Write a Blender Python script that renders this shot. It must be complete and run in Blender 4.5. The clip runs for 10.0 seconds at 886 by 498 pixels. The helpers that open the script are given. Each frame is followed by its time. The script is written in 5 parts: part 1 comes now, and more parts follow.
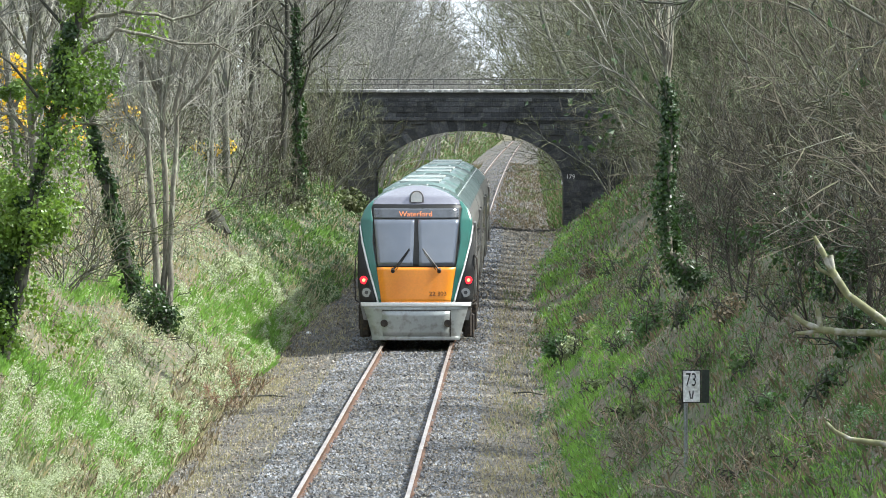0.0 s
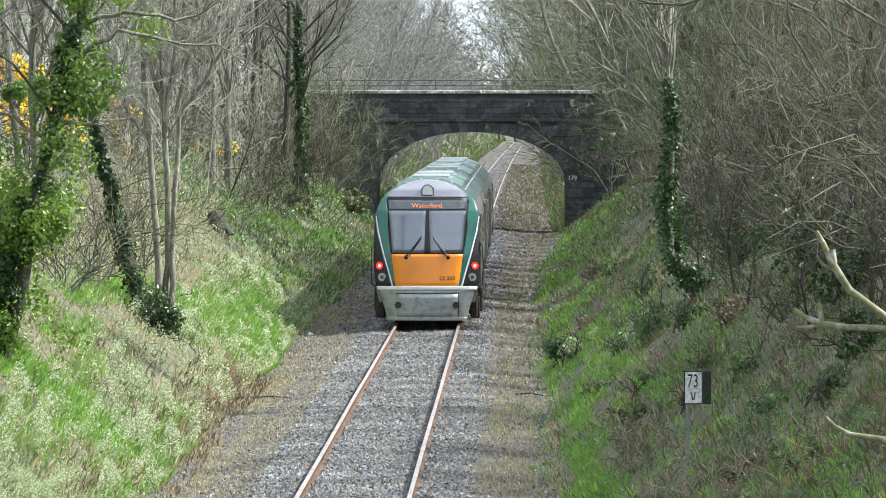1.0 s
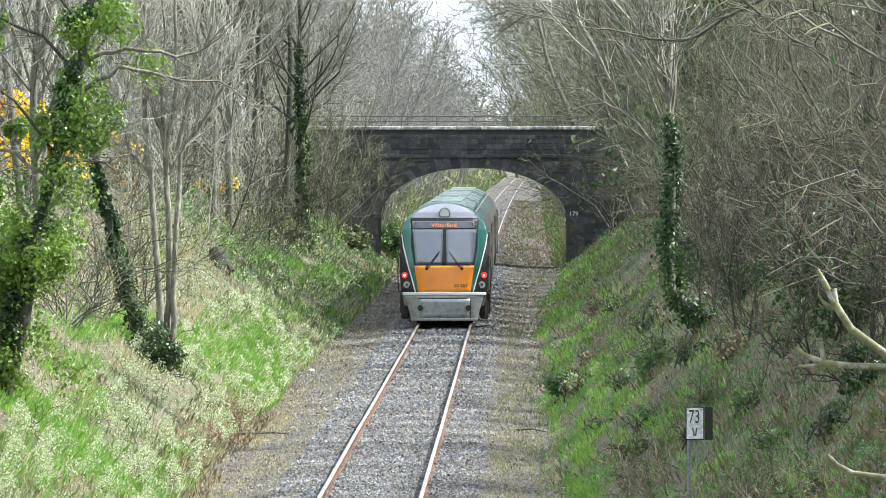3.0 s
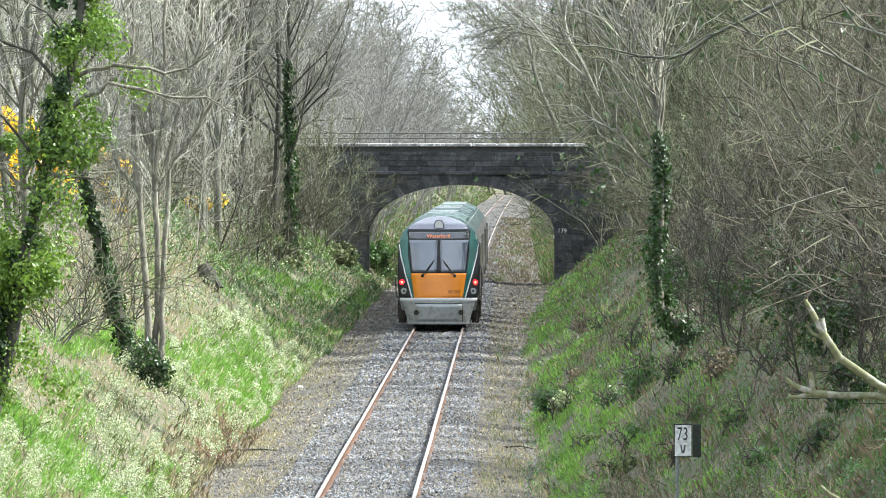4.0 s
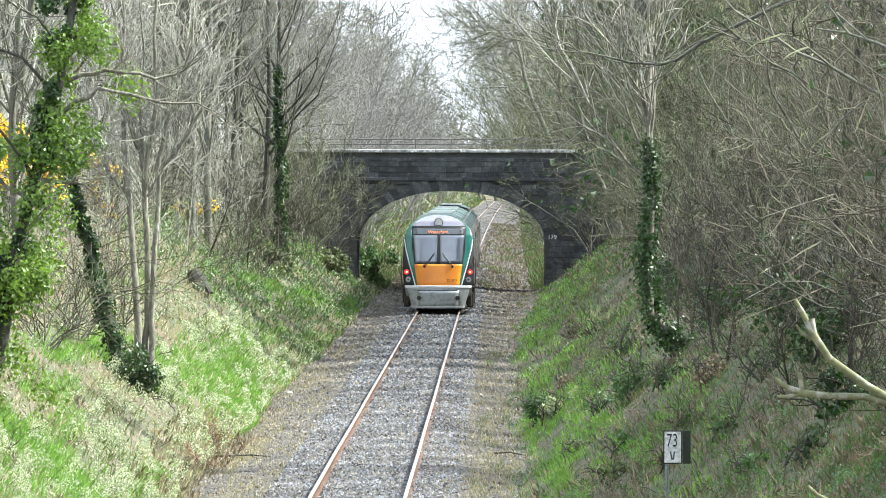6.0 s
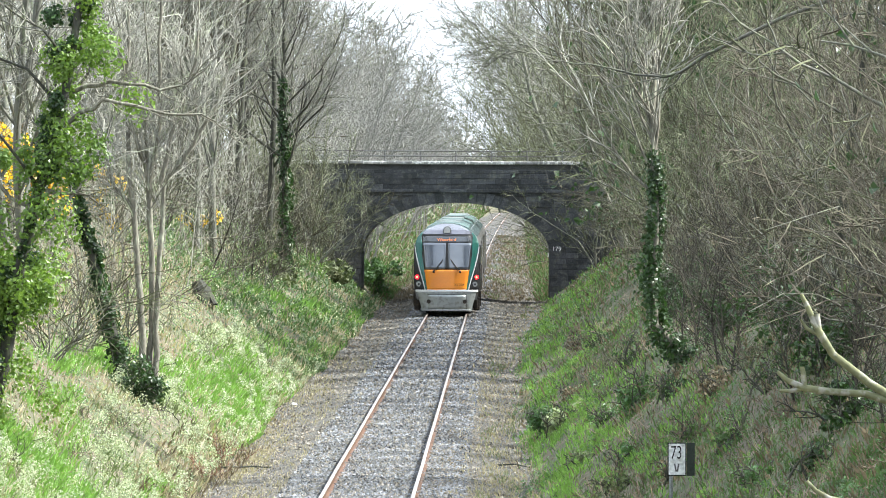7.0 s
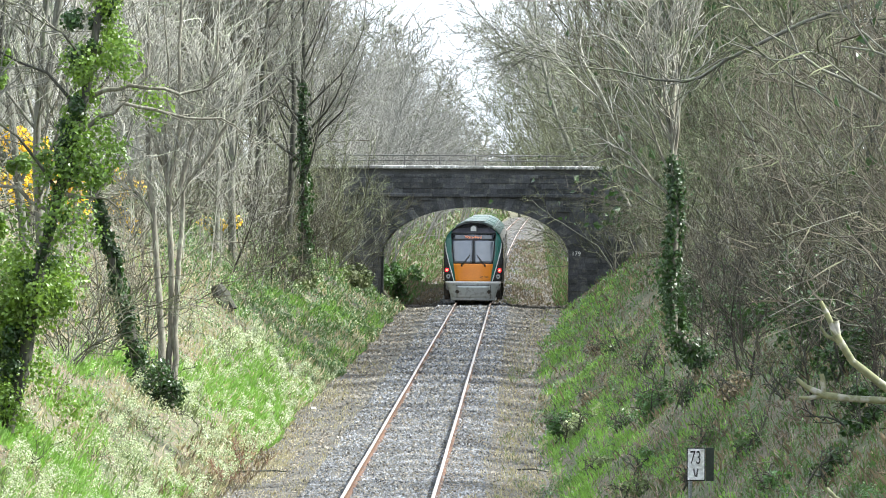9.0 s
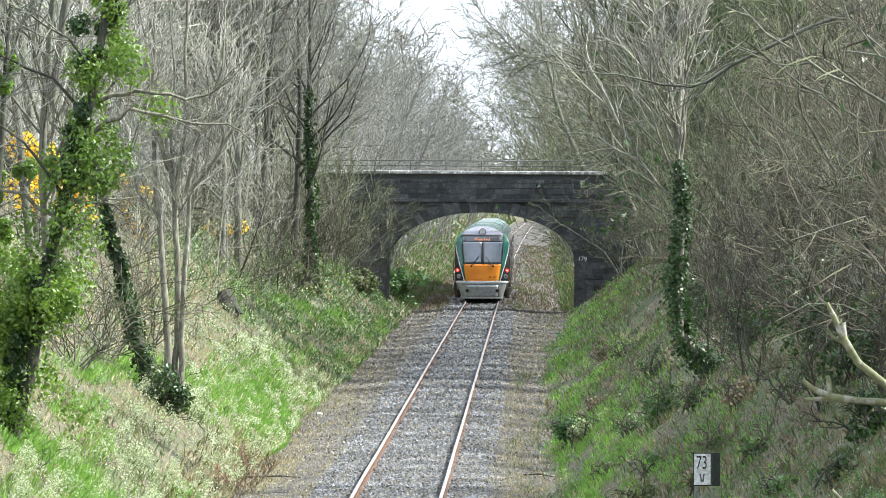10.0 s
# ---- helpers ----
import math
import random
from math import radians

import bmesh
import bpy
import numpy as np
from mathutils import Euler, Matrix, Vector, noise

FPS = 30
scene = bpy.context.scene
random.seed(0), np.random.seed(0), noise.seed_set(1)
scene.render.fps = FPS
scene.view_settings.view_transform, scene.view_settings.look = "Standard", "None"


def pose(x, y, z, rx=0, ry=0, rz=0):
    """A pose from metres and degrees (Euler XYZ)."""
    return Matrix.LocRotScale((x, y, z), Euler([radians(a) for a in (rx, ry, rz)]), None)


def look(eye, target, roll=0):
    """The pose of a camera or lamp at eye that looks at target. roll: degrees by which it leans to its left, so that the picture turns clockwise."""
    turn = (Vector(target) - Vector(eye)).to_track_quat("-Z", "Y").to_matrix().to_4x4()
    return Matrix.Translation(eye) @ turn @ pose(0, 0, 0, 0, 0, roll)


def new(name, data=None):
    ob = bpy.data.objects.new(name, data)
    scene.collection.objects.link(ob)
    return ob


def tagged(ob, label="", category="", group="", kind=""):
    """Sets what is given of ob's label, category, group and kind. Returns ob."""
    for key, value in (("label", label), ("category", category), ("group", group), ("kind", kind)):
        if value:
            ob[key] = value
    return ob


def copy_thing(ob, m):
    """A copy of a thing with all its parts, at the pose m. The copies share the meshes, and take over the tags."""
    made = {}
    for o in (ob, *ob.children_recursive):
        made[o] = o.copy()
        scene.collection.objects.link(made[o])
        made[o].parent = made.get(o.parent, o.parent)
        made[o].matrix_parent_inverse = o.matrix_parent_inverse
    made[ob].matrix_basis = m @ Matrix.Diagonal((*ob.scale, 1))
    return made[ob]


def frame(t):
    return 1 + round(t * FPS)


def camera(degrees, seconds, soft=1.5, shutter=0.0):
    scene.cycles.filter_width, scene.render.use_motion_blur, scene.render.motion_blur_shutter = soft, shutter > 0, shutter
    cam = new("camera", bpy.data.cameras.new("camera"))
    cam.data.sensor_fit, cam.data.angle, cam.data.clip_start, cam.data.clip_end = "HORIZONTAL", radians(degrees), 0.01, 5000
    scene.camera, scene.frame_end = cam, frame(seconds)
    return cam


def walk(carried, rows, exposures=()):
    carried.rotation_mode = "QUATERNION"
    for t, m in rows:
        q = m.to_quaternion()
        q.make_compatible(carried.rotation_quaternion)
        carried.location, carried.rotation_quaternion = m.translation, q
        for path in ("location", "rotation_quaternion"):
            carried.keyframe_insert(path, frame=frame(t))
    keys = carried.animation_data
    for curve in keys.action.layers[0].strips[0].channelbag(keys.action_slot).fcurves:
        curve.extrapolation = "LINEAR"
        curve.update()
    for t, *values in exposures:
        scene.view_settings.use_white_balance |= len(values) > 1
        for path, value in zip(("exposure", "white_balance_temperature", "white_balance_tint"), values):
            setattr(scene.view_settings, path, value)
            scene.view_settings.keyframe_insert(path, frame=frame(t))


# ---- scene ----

cam = camera(8.54, 10.0, soft=1.0)
EYE = (0.0, 0.0, 5.78)
# seconds, tilt, turn, roll of the camera on its stand, in degrees
PATH = [
    (0.0, -1.3696, 0.7367, 0.000), (0.5, -1.3600, 0.7480, 0.032), (1.0, -1.3594, 0.7551, 0.034),
    (1.5, -1.2650, 0.7525, -0.086), (2.0, -1.1403, 0.7592, -0.066), (2.5, -1.0805, 0.7880, -0.040),
    (4.0, -0.8484, 0.6564, 0.054), (4.5, -0.8063, 0.6183, 0.126), (5.0, -0.8294, 0.6125, 0.149),
    (5.5, -0.8299, 0.5760, 0.152), (7.0, -0.6768, 0.6040, 0.257), (7.5, -0.6982, 0.6759, 0.277),
    (8.0, -0.6618, 0.7015, 0.254), (8.5, -0.6401, 0.7350, 0.333), (9.0, -0.6340, 0.7925, 0.371),
    (9.5, -0.6374, 0.8303, 0.303), (10.0, -0.5843, 0.8514, 0.326),
]
walk(cam, [(t, pose(*EYE, 90 + a, 0, b) @ pose(0, 0, 0, 0, 0, c)) for t, a, b, c in PATH],
     exposures=[(0.0, 1.02, 6080, 5), (1.0, 1.04, 6080, 5), (2.5, 1.18, 6080, 5), (5.0, 1.45, 6080, 5), (9.3, 1.42, 6080, 5), (10.0, 1.29, 6080, 5)])

# ---- light ----
SUN_FROM = Vector((0.69, 0.06, 0.72)).normalized()
world = bpy.data.worlds.new("sky")
scene.world = world
world.use_nodes = True
wn = world.node_tree.nodes
sky = wn.new("ShaderNodeTexSky")
sky.sky_type, sky.sun_disc = "NISHITA", False
sky.sun_elevation = math.asin(SUN_FROM.z)
sky.sun_rotation = math.atan2(SUN_FROM.x, SUN_FROM.y)
sky.air_density, sky.dust_density = 1.0, 2.0
wn["Background"].inputs["Strength"].default_value = 0.15
# thin bright cloud over most of the sky
cloud = wn.new("ShaderNodeTexNoise")
cloud.inputs["Scale"].default_value, cloud.inputs["Detail"].default_value = 3.0, 5.0
cover = wn.new("ShaderNodeMapRange")
cover.inputs[1].default_value, cover.inputs[2].default_value = 0.3, 0.55
cover.inputs[3].default_value, cover.inputs[4].default_value = 0.55, 0.95
veil = wn.new("ShaderNodeMix")
veil.data_type = "RGBA"
veil.inputs[7].default_value = (4.4, 4.6, 4.95, 1)
wl = world.node_tree.links
wl.new(wn.new("ShaderNodeTexCoord").outputs["Generated"], cloud.inputs["Vector"])
wl.new(cloud.outputs[0], cover.inputs[0])
wl.new(cover.outputs[0], veil.inputs[0])
wl.new(sky.outputs["Color"], veil.inputs[6])
wl.new(veil.outputs[2], wn["Background"].inputs["Color"])
sun = new("sun", bpy.data.lights.new("sun", "SUN"))
sun.data.energy, sun.data.angle, sun.data.color = 5.0, radians(3.0), (1.0, 0.95, 0.86)
sun.matrix_world = look(SUN_FROM * 100, (0, 0, 0))


# ---- materials ----
def mat(name, a, b=None, c=None, scale=4.0, fine=40.0, rough=0.8, metal=0.0, bump=0.3, dist=0.02,
        vary=0.0, spec=0.4, emit=0.0, coat=0.0, stretch=(1, 1, 1), island=0.0, grain_span=(0.72, 1.2)):
    m = bpy.data.materials.new(name)
    m.use_nodes = True
    nt = m.node_tree
    p = nt.nodes["Principled BSDF"]
    p.inputs["Roughness"].default_value, p.inputs["Metallic"].default_value = rough, metal
    p.inputs["Specular IOR Level"].default_value = spec
    p.inputs["Coat Weight"].default_value = coat
    b = b or tuple(v * 0.75 for v in a)
    tc = nt.nodes.new("ShaderNodeTexCoord")
    mp = nt.nodes.new("ShaderNodeMapping")
    mp.inputs["Scale"].default_value = stretch
    nt.links.new(tc.outputs["Object"], mp.inputs["Vector"])

    def noise_node(s, detail=4):
        n = nt.nodes.new("ShaderNodeTexNoise")
        n.inputs["Scale"].default_value, n.inputs["Detail"].default_value = s, detail
        nt.links.new(mp.outputs["Vector"], n.inputs["Vector"])
        return n

    def mix(kind, fac, x, y):
        n = nt.nodes.new("ShaderNodeMix")
        n.data_type, n.blend_type = "RGBA", kind
        for sock, v in ((n.inputs[0], fac), (n.inputs[6], x), (n.inputs[7], y)):
            if hasattr(v, "is_linked"):
                nt.links.new(v, sock)
            else:
                sock.default_value = v if isinstance(v, float) else (*v, 1)
        return n.outputs[2]

    def ramp(sock, lo, hi):
        r = nt.nodes.new("ShaderNodeMapRange")
        r.inputs[1].default_value, r.inputs[2].default_value = lo, hi
        nt.links.new(sock, r.inputs[0])
        return r.outputs[0]

    big, small = noise_node(scale), noise_node(fine, 3)
    col = mix("MIX", ramp(big.outputs[0], 0.38, 0.62), a, b)
    if c:
        mid = noise_node(scale * 3.7)
        col = mix("MIX", ramp(mid.outputs[0], 0.52, 0.66), col, c)
    grain = ramp(small.outputs[0], 0.3, 0.7)
    g = nt.nodes.new("ShaderNodeMapRange")
    g.inputs[3].default_value, g.inputs[4].default_value = grain_span
    nt.links.new(grain, g.inputs[0])
    v = nt.nodes.new("ShaderNodeVectorMath")
    v.operation = "SCALE"
    nt.links.new(col, v.inputs[0])
    last = g.outputs[0]
    if vary or island:
        if island:
            rnd = nt.nodes.new("ShaderNodeNewGeometry").outputs["Random Per Island"]
            amount = island
        else:
            rnd = nt.nodes.new("ShaderNodeObjectInfo").outputs["Random"]
            amount = vary
        r2 = nt.nodes.new("ShaderNodeMapRange")
        r2.inputs[3].default_value, r2.inputs[4].default_value = 1 - amount, 1 + amount
        nt.links.new(rnd, r2.inputs[0])
        mu = nt.nodes.new("ShaderNodeMath")
        mu.operation = "MULTIPLY"
        nt.links.new(last, mu.inputs[0])
        nt.links.new(r2.outputs[0], mu.inputs[1])
        last = mu.outputs[0]
    nt.links.new(last, v.inputs["Scale"])
    nt.links.new(v.outputs[0], p.inputs["Base Color"])
    if bump:
        bp = nt.nodes.new("ShaderNodeBump")
        bp.inputs["Strength"].default_value, bp.inputs["Distance"].default_value = bump, dist
        nt.links.new(small.outputs[0], bp.inputs["Height"])
        nt.links.new(bp.outputs[0], p.inputs["Normal"])
    if emit:
        p.inputs["Emission Color"].default_value = (*a, 1)
        p.inputs["Emission Strength"].default_value = emit
    return m


def leaf_mat(name, a, b, rough=0.35, island=0.35, seep=0.25):
    m = mat(name, a, b, scale=0.6, fine=9, rough=rough, bump=0, island=island, spec=0.5)
    nt = m.node_tree
    p = nt.nodes["Principled BSDF"]
    tr = nt.nodes.new("ShaderNodeBsdfTranslucent")
    tr.inputs["Color"].default_value = (a[0] * 1.6, a[1] * 1.7, a[2], 1)
    mx = nt.nodes.new("ShaderNodeMixShader")
    mx.inputs[0].default_value = seep
    nt.links.new(p.outputs[0], mx.inputs[1])
    nt.links.new(tr.outputs[0], mx.inputs[2])
    nt.links.new(mx.outputs[0], nt.nodes["Material Output"].inputs["Surface"])
    return m


SOIL = mat("bank_soil", (0.12, 0.10, 0.07), (0.085, 0.10, 0.05), (0.17, 0.14, 0.10), scale=0.35, fine=7, rough=0.95, bump=0.6, dist=0.08)
FIELD = mat("field_grass", (0.05, 0.072, 0.032), (0.065, 0.068, 0.04), scale=0.05, fine=3, rough=0.95, bump=0.2)
BALLAST = mat("ballast", (0.11, 0.103, 0.092), (0.065, 0.06, 0.054), (0.155, 0.148, 0.137), scale=1.4, fine=22, rough=0.9, bump=1.0, dist=0.06)
STONE_CHIP = mat("ballast_stone", (0.235, 0.243, 0.262), (0.125, 0.129, 0.138), scale=0.4, fine=30, rough=0.75, bump=0.2, island=0.65)
CHIP_BROWN = mat("ballast_stone_dirty", (0.27, 0.245, 0.205), (0.15, 0.133, 0.11), scale=0.4, fine=30, rough=0.85, bump=0.2, island=0.5)
RUST = mat("rusty_rail", (0.15, 0.08, 0.05), (0.10, 0.055, 0.035), scale=3, fine=60, rough=0.8, bump=0.2)
RAILTOP = mat("worn_rail_head", (0.55, 0.49, 0.45), (0.44, 0.36, 0.31), scale=2, fine=40, rough=0.42, metal=0.7, bump=0.05)
SLEEPER = mat("sleeper_timber", (0.16, 0.12, 0.09), (0.11, 0.085, 0.07), scale=2, fine=25, rough=0.9, vary=0.25, stretch=(1, 6, 6))
# lightened and tinted bluish: haze before the bridge, put into the stone colour
MASON = mat("dark_masonry", (0.095, 0.097, 0.104), (0.066, 0.068, 0.073), (0.13, 0.13, 0.12), scale=1.2, fine=16, rough=0.92, bump=0.8, dist=0.04, vary=0.35)
MORTAR = mat("mortar", (0.095, 0.095, 0.095), scale=2, fine=20, rough=0.95, bump=0.5)
COPING = mat("coping_stone", (0.42, 0.41, 0.40), (0.20, 0.20, 0.19), (0.80, 0.79, 0.77), scale=1.5, fine=18, rough=0.9, vary=0.25, bump=0.5)
IRON = mat("painted_iron", (0.16, 0.16, 0.16), (0.11, 0.10, 0.10), fine=50, rough=0.6, metal=0.3, bump=0.1)
WHITE = mat("white_paint", (0.85, 0.85, 0.84), (0.78, 0.78, 0.76), (0.6, 0.59, 0.55), scale=3, fine=25, rough=0.6, bump=0.05)
BLACK = mat("black_paint", (0.015, 0.015, 0.015), fine=30, rough=0.5, bump=0.05)
POSTMET = mat("galvanised_post", (0.30, 0.32, 0.32), (0.22, 0.24, 0.24), scale=6, fine=60, rough=0.55, metal=0.6, bump=0.05)
BARK = mat("grey_bark", (0.17, 0.165, 0.14), (0.11, 0.11, 0.09), (0.17, 0.19, 0.12), scale=2.5, fine=30, rough=0.92, bump=0.6, stretch=(1, 1, 0.25), vary=0.2)
BARK_OLIVE = mat("olive_sapling_bark", (0.19, 0.19, 0.10), (0.13, 0.135, 0.07), (0.34, 0.325, 0.28), scale=9, fine=60, rough=0.85, bump=0.4, dist=0.004)
BARK_STEM = mat("brown_stem_bark", (0.21, 0.195, 0.155), (0.13, 0.12, 0.095), (0.30, 0.31, 0.23), scale=3.5, fine=30, rough=0.88, bump=0.5, stretch=(1, 1, 0.3))
BARK_DARK = mat("dark_bark", (0.075, 0.072, 0.06), (0.05, 0.05, 0.04), (0.08, 0.09, 0.05), scale=2.5, fine=30, rough=0.95, bump=0.6, stretch=(1, 1, 0.25), vary=0.2)
TWIG = mat("twig_bark", (0.22, 0.215, 0.185), (0.14, 0.135, 0.115), (0.22, 0.24, 0.16), scale=0.5, fine=20, rough=0.85, bump=0.0, island=0.35)
TWIG_BROWN = mat("brown_twig_bark", (0.125, 0.108, 0.078), (0.078, 0.068, 0.05), (0.14, 0.145, 0.082), scale=0.5, fine=20, rough=0.85, bump=0.0, island=0.35)
CANE = mat("dead_cane", (0.26, 0.20, 0.14), (0.18, 0.135, 0.10), scale=2, fine=20, rough=0.9, bump=0, island=0.45)
BRACKEN = mat("bracken_stalk", (0.22, 0.12, 0.07), (0.16, 0.09, 0.055), scale=2, fine=20, rough=0.9, bump=0, island=0.4)
TWIG_OLIVE = mat("olive_twig_bark", (0.12, 0.128, 0.07), (0.075, 0.078, 0.048), (0.16, 0.175, 0.09), scale=0.5, fine=20, rough=0.85, bump=0.0, island=0.4)
# distant haze painted in: paler, greyer twigs for the woods beyond the bridge
TWIG_HAZE = mat("haze_tinted_twig_bark", (0.23, 0.225, 0.205), (0.16, 0.155, 0.14), (0.21, 0.215, 0.18), scale=0.4, fine=12, rough=0.9, bump=0.0, island=0.25)
# near-black twigs: the gloom beneath the trees as colour
TWIG_SHADE = mat("shade_twig_bark", (0.062, 0.054, 0.042), (0.04, 0.036, 0.028), (0.075, 0.078, 0.045), scale=0.5, fine=20, rough=0.9, bump=0.0, island=0.4)
# paler than TWIG: strong sunlight on twigs painted into the colour
TWIG_SUNLIT = mat("sunlit_twig_bark", (0.37, 0.36, 0.315), (0.23, 0.22, 0.185), (0.28, 0.30, 0.205), scale=0.5, fine=20, rough=0.85, bump=0.0, island=0.3)
IVY = leaf_mat("ivy_leaf", (0.085, 0.165, 0.05), (0.05, 0.105, 0.035), rough=0.45)
# sunlit copy of the ivy leaf: light painted as brighter yellow-green
IVY_LIT = leaf_mat("sunlit_ivy_leaf", (0.155, 0.24, 0.042), (0.085, 0.145, 0.03), rough=0.4, island=0.5, seep=0.35)
# dark copy of the ivy leaf; also paints shade inside and under growth
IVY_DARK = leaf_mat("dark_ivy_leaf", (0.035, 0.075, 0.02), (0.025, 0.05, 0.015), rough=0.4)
GRASS = leaf_mat("grass_blade", (0.16, 0.29, 0.06), (0.20, 0.34, 0.085), rough=0.5, seep=0.35)
GRASS_DULL = leaf_mat("dull_grass_blade", (0.13, 0.17, 0.075), (0.16, 0.165, 0.09), rough=0.6)
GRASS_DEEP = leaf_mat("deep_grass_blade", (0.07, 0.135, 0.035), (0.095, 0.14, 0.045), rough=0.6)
STRAW = leaf_mat("dry_grass_blade", (0.40, 0.355, 0.25), (0.30, 0.25, 0.17), rough=0.7)
DEAD = leaf_mat("dead_stalk", (0.20, 0.155, 0.10), (0.13, 0.10, 0.065), rough=0.8, island=0.5, seep=0.1)
# gloss of sunlit leaves is put into this pale base colour
BRAMBLE = leaf_mat("sunlit_bramble_leaf", (0.26, 0.305, 0.175), (0.35, 0.375, 0.26), rough=0.5, seep=0.35, island=0.5)
LITTER = leaf_mat("leaf_litter", (0.27, 0.21, 0.155), (0.19, 0.145, 0.105), rough=0.8)
DEADLEAF = leaf_mat("darker_leaf_litter", (0.20, 0.16, 0.12), (0.13, 0.105, 0.08), rough=0.8, island=0.5, seep=0.1)
GORSE = leaf_mat("gorse_flower", (0.85, 0.58, 0.02), (0.75, 0.48, 0.02), rough=0.6)


# ---- builders ----
def mesh_of(name, verts, faces, *mats, smooth=False):
    me = bpy.data.meshes.new(name)
    me.from_pydata(verts, [], faces)
    for m in mats:
        me.materials.append(m)
    if smooth:
        me.polygons.foreach_set("use_smooth", [True] * len(me.polygons))
    me.update()
    return me


def holder(name, x=0, y=0, z=0, rz=0):
    ob = new(name)
    ob.empty_display_size = 0.2
    ob.matrix_basis = pose(x, y, z, 0, 0, rz)
    return ob


def part(name, data, material, parent, label=""):
    if isinstance(data, bmesh.types.BMesh):
        me = bpy.data.meshes.new(name)
        data.normal_update()
        data.to_mesh(me)
        data.free()
    else:
        me = data
    if material and not me.materials:
        me.materials.append(material)
    ob = new(name, me)
    ob.parent = parent
    return tagged(ob, label) if label else ob


def box(bm, x0, x1, y0, y1, z0, z1, bevel=0.0):
    m = Matrix.LocRotScale(((x0 + x1) / 2, (y0 + y1) / 2, (z0 + z1) / 2), None, (x1 - x0, y1 - y0, z1 - z0))
    vs = bmesh.ops.create_cube(bm, size=1, matrix=m)["verts"]
    if bevel:
        es = {e for v in vs for e in v.link_edges}
        bmesh.ops.bevel(bm, geom=list(es), offset=bevel, segments=1, affect="EDGES")
    return bm


def boxed(*args, bevel=0.0):
    return box(bmesh.new(), *args, bevel=bevel)


def cyl(bm, p, q, r0, r1=None, n=12):
    p, q = Vector(p), Vector(q)
    m = Matrix.Translation((p + q) / 2) @ (q - p).to_track_quat("Z", "Y").to_matrix().to_4x4()
    bmesh.ops.create_cone(bm, cap_ends=True, segments=n, radius1=r0, radius2=r0 if r1 is None else r1, depth=(q - p).length, matrix=m)
    return bm


# ---- the cutting ----
def track_x(y):
    return -2.5 + (4e-6 * (y - 250) ** 2 if y > 250 else 0.0)


def toe_left(y):
    return -5.9 + track_x(y) + 2.5 + 0.28 * noise.noise((0.3, y * 0.12, 11.0))


def toe_right(y):
    k = min(max((y - 190) / 97, 0), 1)
    return 0.35 + 1.4 * k * k * (3 - 2 * k) + track_x(y) + 2.5 + 0.25 * noise.noise((4.3, y * 0.12, 15.0))


BANK_TOP = 6.2


def ground_z(x, y, rough=True):
    tl, tr = toe_left(y), toe_right(y)
    over = max(tl - x, x - tr)
    if over <= 0:
        return -0.38
    z = -0.38 + 0.16 * min(over / 0.25, 1) + 0.8 * (over - 0.3 * (1 - math.exp(-over / 0.3)))
    if z > BANK_TOP:
        z = BANK_TOP + 1.2 * (1 - math.exp(-(z - BANK_TOP) / 6))
    if rough:
        k = min(over / 1.0, 1)
        z += k * (0.35 * noise.noise((x * 0.22, y * 0.05, 1.7)) + 0.17 * noise.noise((x * 0.9, y * 0.11, 5.1)) + 0.07 * noise.noise((x * 2.7, y * 0.4, 9.4)))
    far = max(y - 900, 0)
    z += 9 * (1 - math.exp(-far * far / 1.2e6))
    return z


def build_ground():
    xs = [-2500, -900, -300, -120, -60, -40, -30, -24, -20, -17] + [-15 + 0.35 * i for i in range(73)] + [12, 15, 19, 25, 35, 60, 120, 300, 900, 2500]
    xs = sorted(set(round(x, 3) for x in xs))
    ys = [-400, -100, -30, 0, 10, 20, 30, 40, 50] + [55 + 1.2 * i for i in range(206)] + [303 + 6 * i for i in range(60)] + [700, 800, 900, 1100, 1400, 1800, 2400, 3200, 4500]
    verts = [(x, y, ground_z(x, y)) for y in ys for x in xs]
    n = len(xs)
    faces = [(j * n + i, j * n + i + 1, (j + 1) * n + i + 1, (j + 1) * n + i) for j in range(len(ys) - 1) for i in range(n - 1)]
    me = mesh_of("ground", verts, faces, SOIL, FIELD, smooth=True)
    idx = []
    for j in range(len(ys) - 1):
        for i in range(n - 1):
            idx.append(1 if abs(xs[i] + 2.5) > 22 or ys[j] > 1150 else 0)
    me.polygons.foreach_set("material_index", idx)
    tagged(new("ground", me), "grassy earth banks of a deep railway cutting with brown leaf litter", "ground", kind="structure")


def bed_z(x, y):
    d = abs(x - track_x(y))
    z = -0.155 if d < 1.5 else -0.155 - 0.12 * min((d - 1.5) / 1.2, 1)
    return z + 0.010 * noise.noise((x * 1.1, y * 0.3, 3.3)) + 0.012 * noise.noise((x * 3.1, y * 0.37, 7.3))


def build_bed():
    ys = [20 + 0.8 * i for i in range(350)] + [300 + 8 * i for i in range(95)]
    cols = 24
    verts, faces = [], []
    for y in ys:
        a, b = toe_left(y) - 0.35, toe_right(y) + 0.35
        for i in range(cols + 1):
            x = a + (b - a) * i / cols
            edge = 0.32 if i in (0, cols) else 0.0
            verts.append((x, y, bed_z(x, y) - edge))
    for j in range(len(ys) - 1):
        for i in range(cols):
            k = j * (cols + 1) + i
            faces.append((k, k + 1, k + cols + 2, k + cols + 1))
    tagged(new("ballast_bed", mesh_of("ballast_bed", verts, faces, BALLAST, smooth=True)), "grey crushed stone ballast bed, dirty brown at its edges", "ballast", kind="structure")


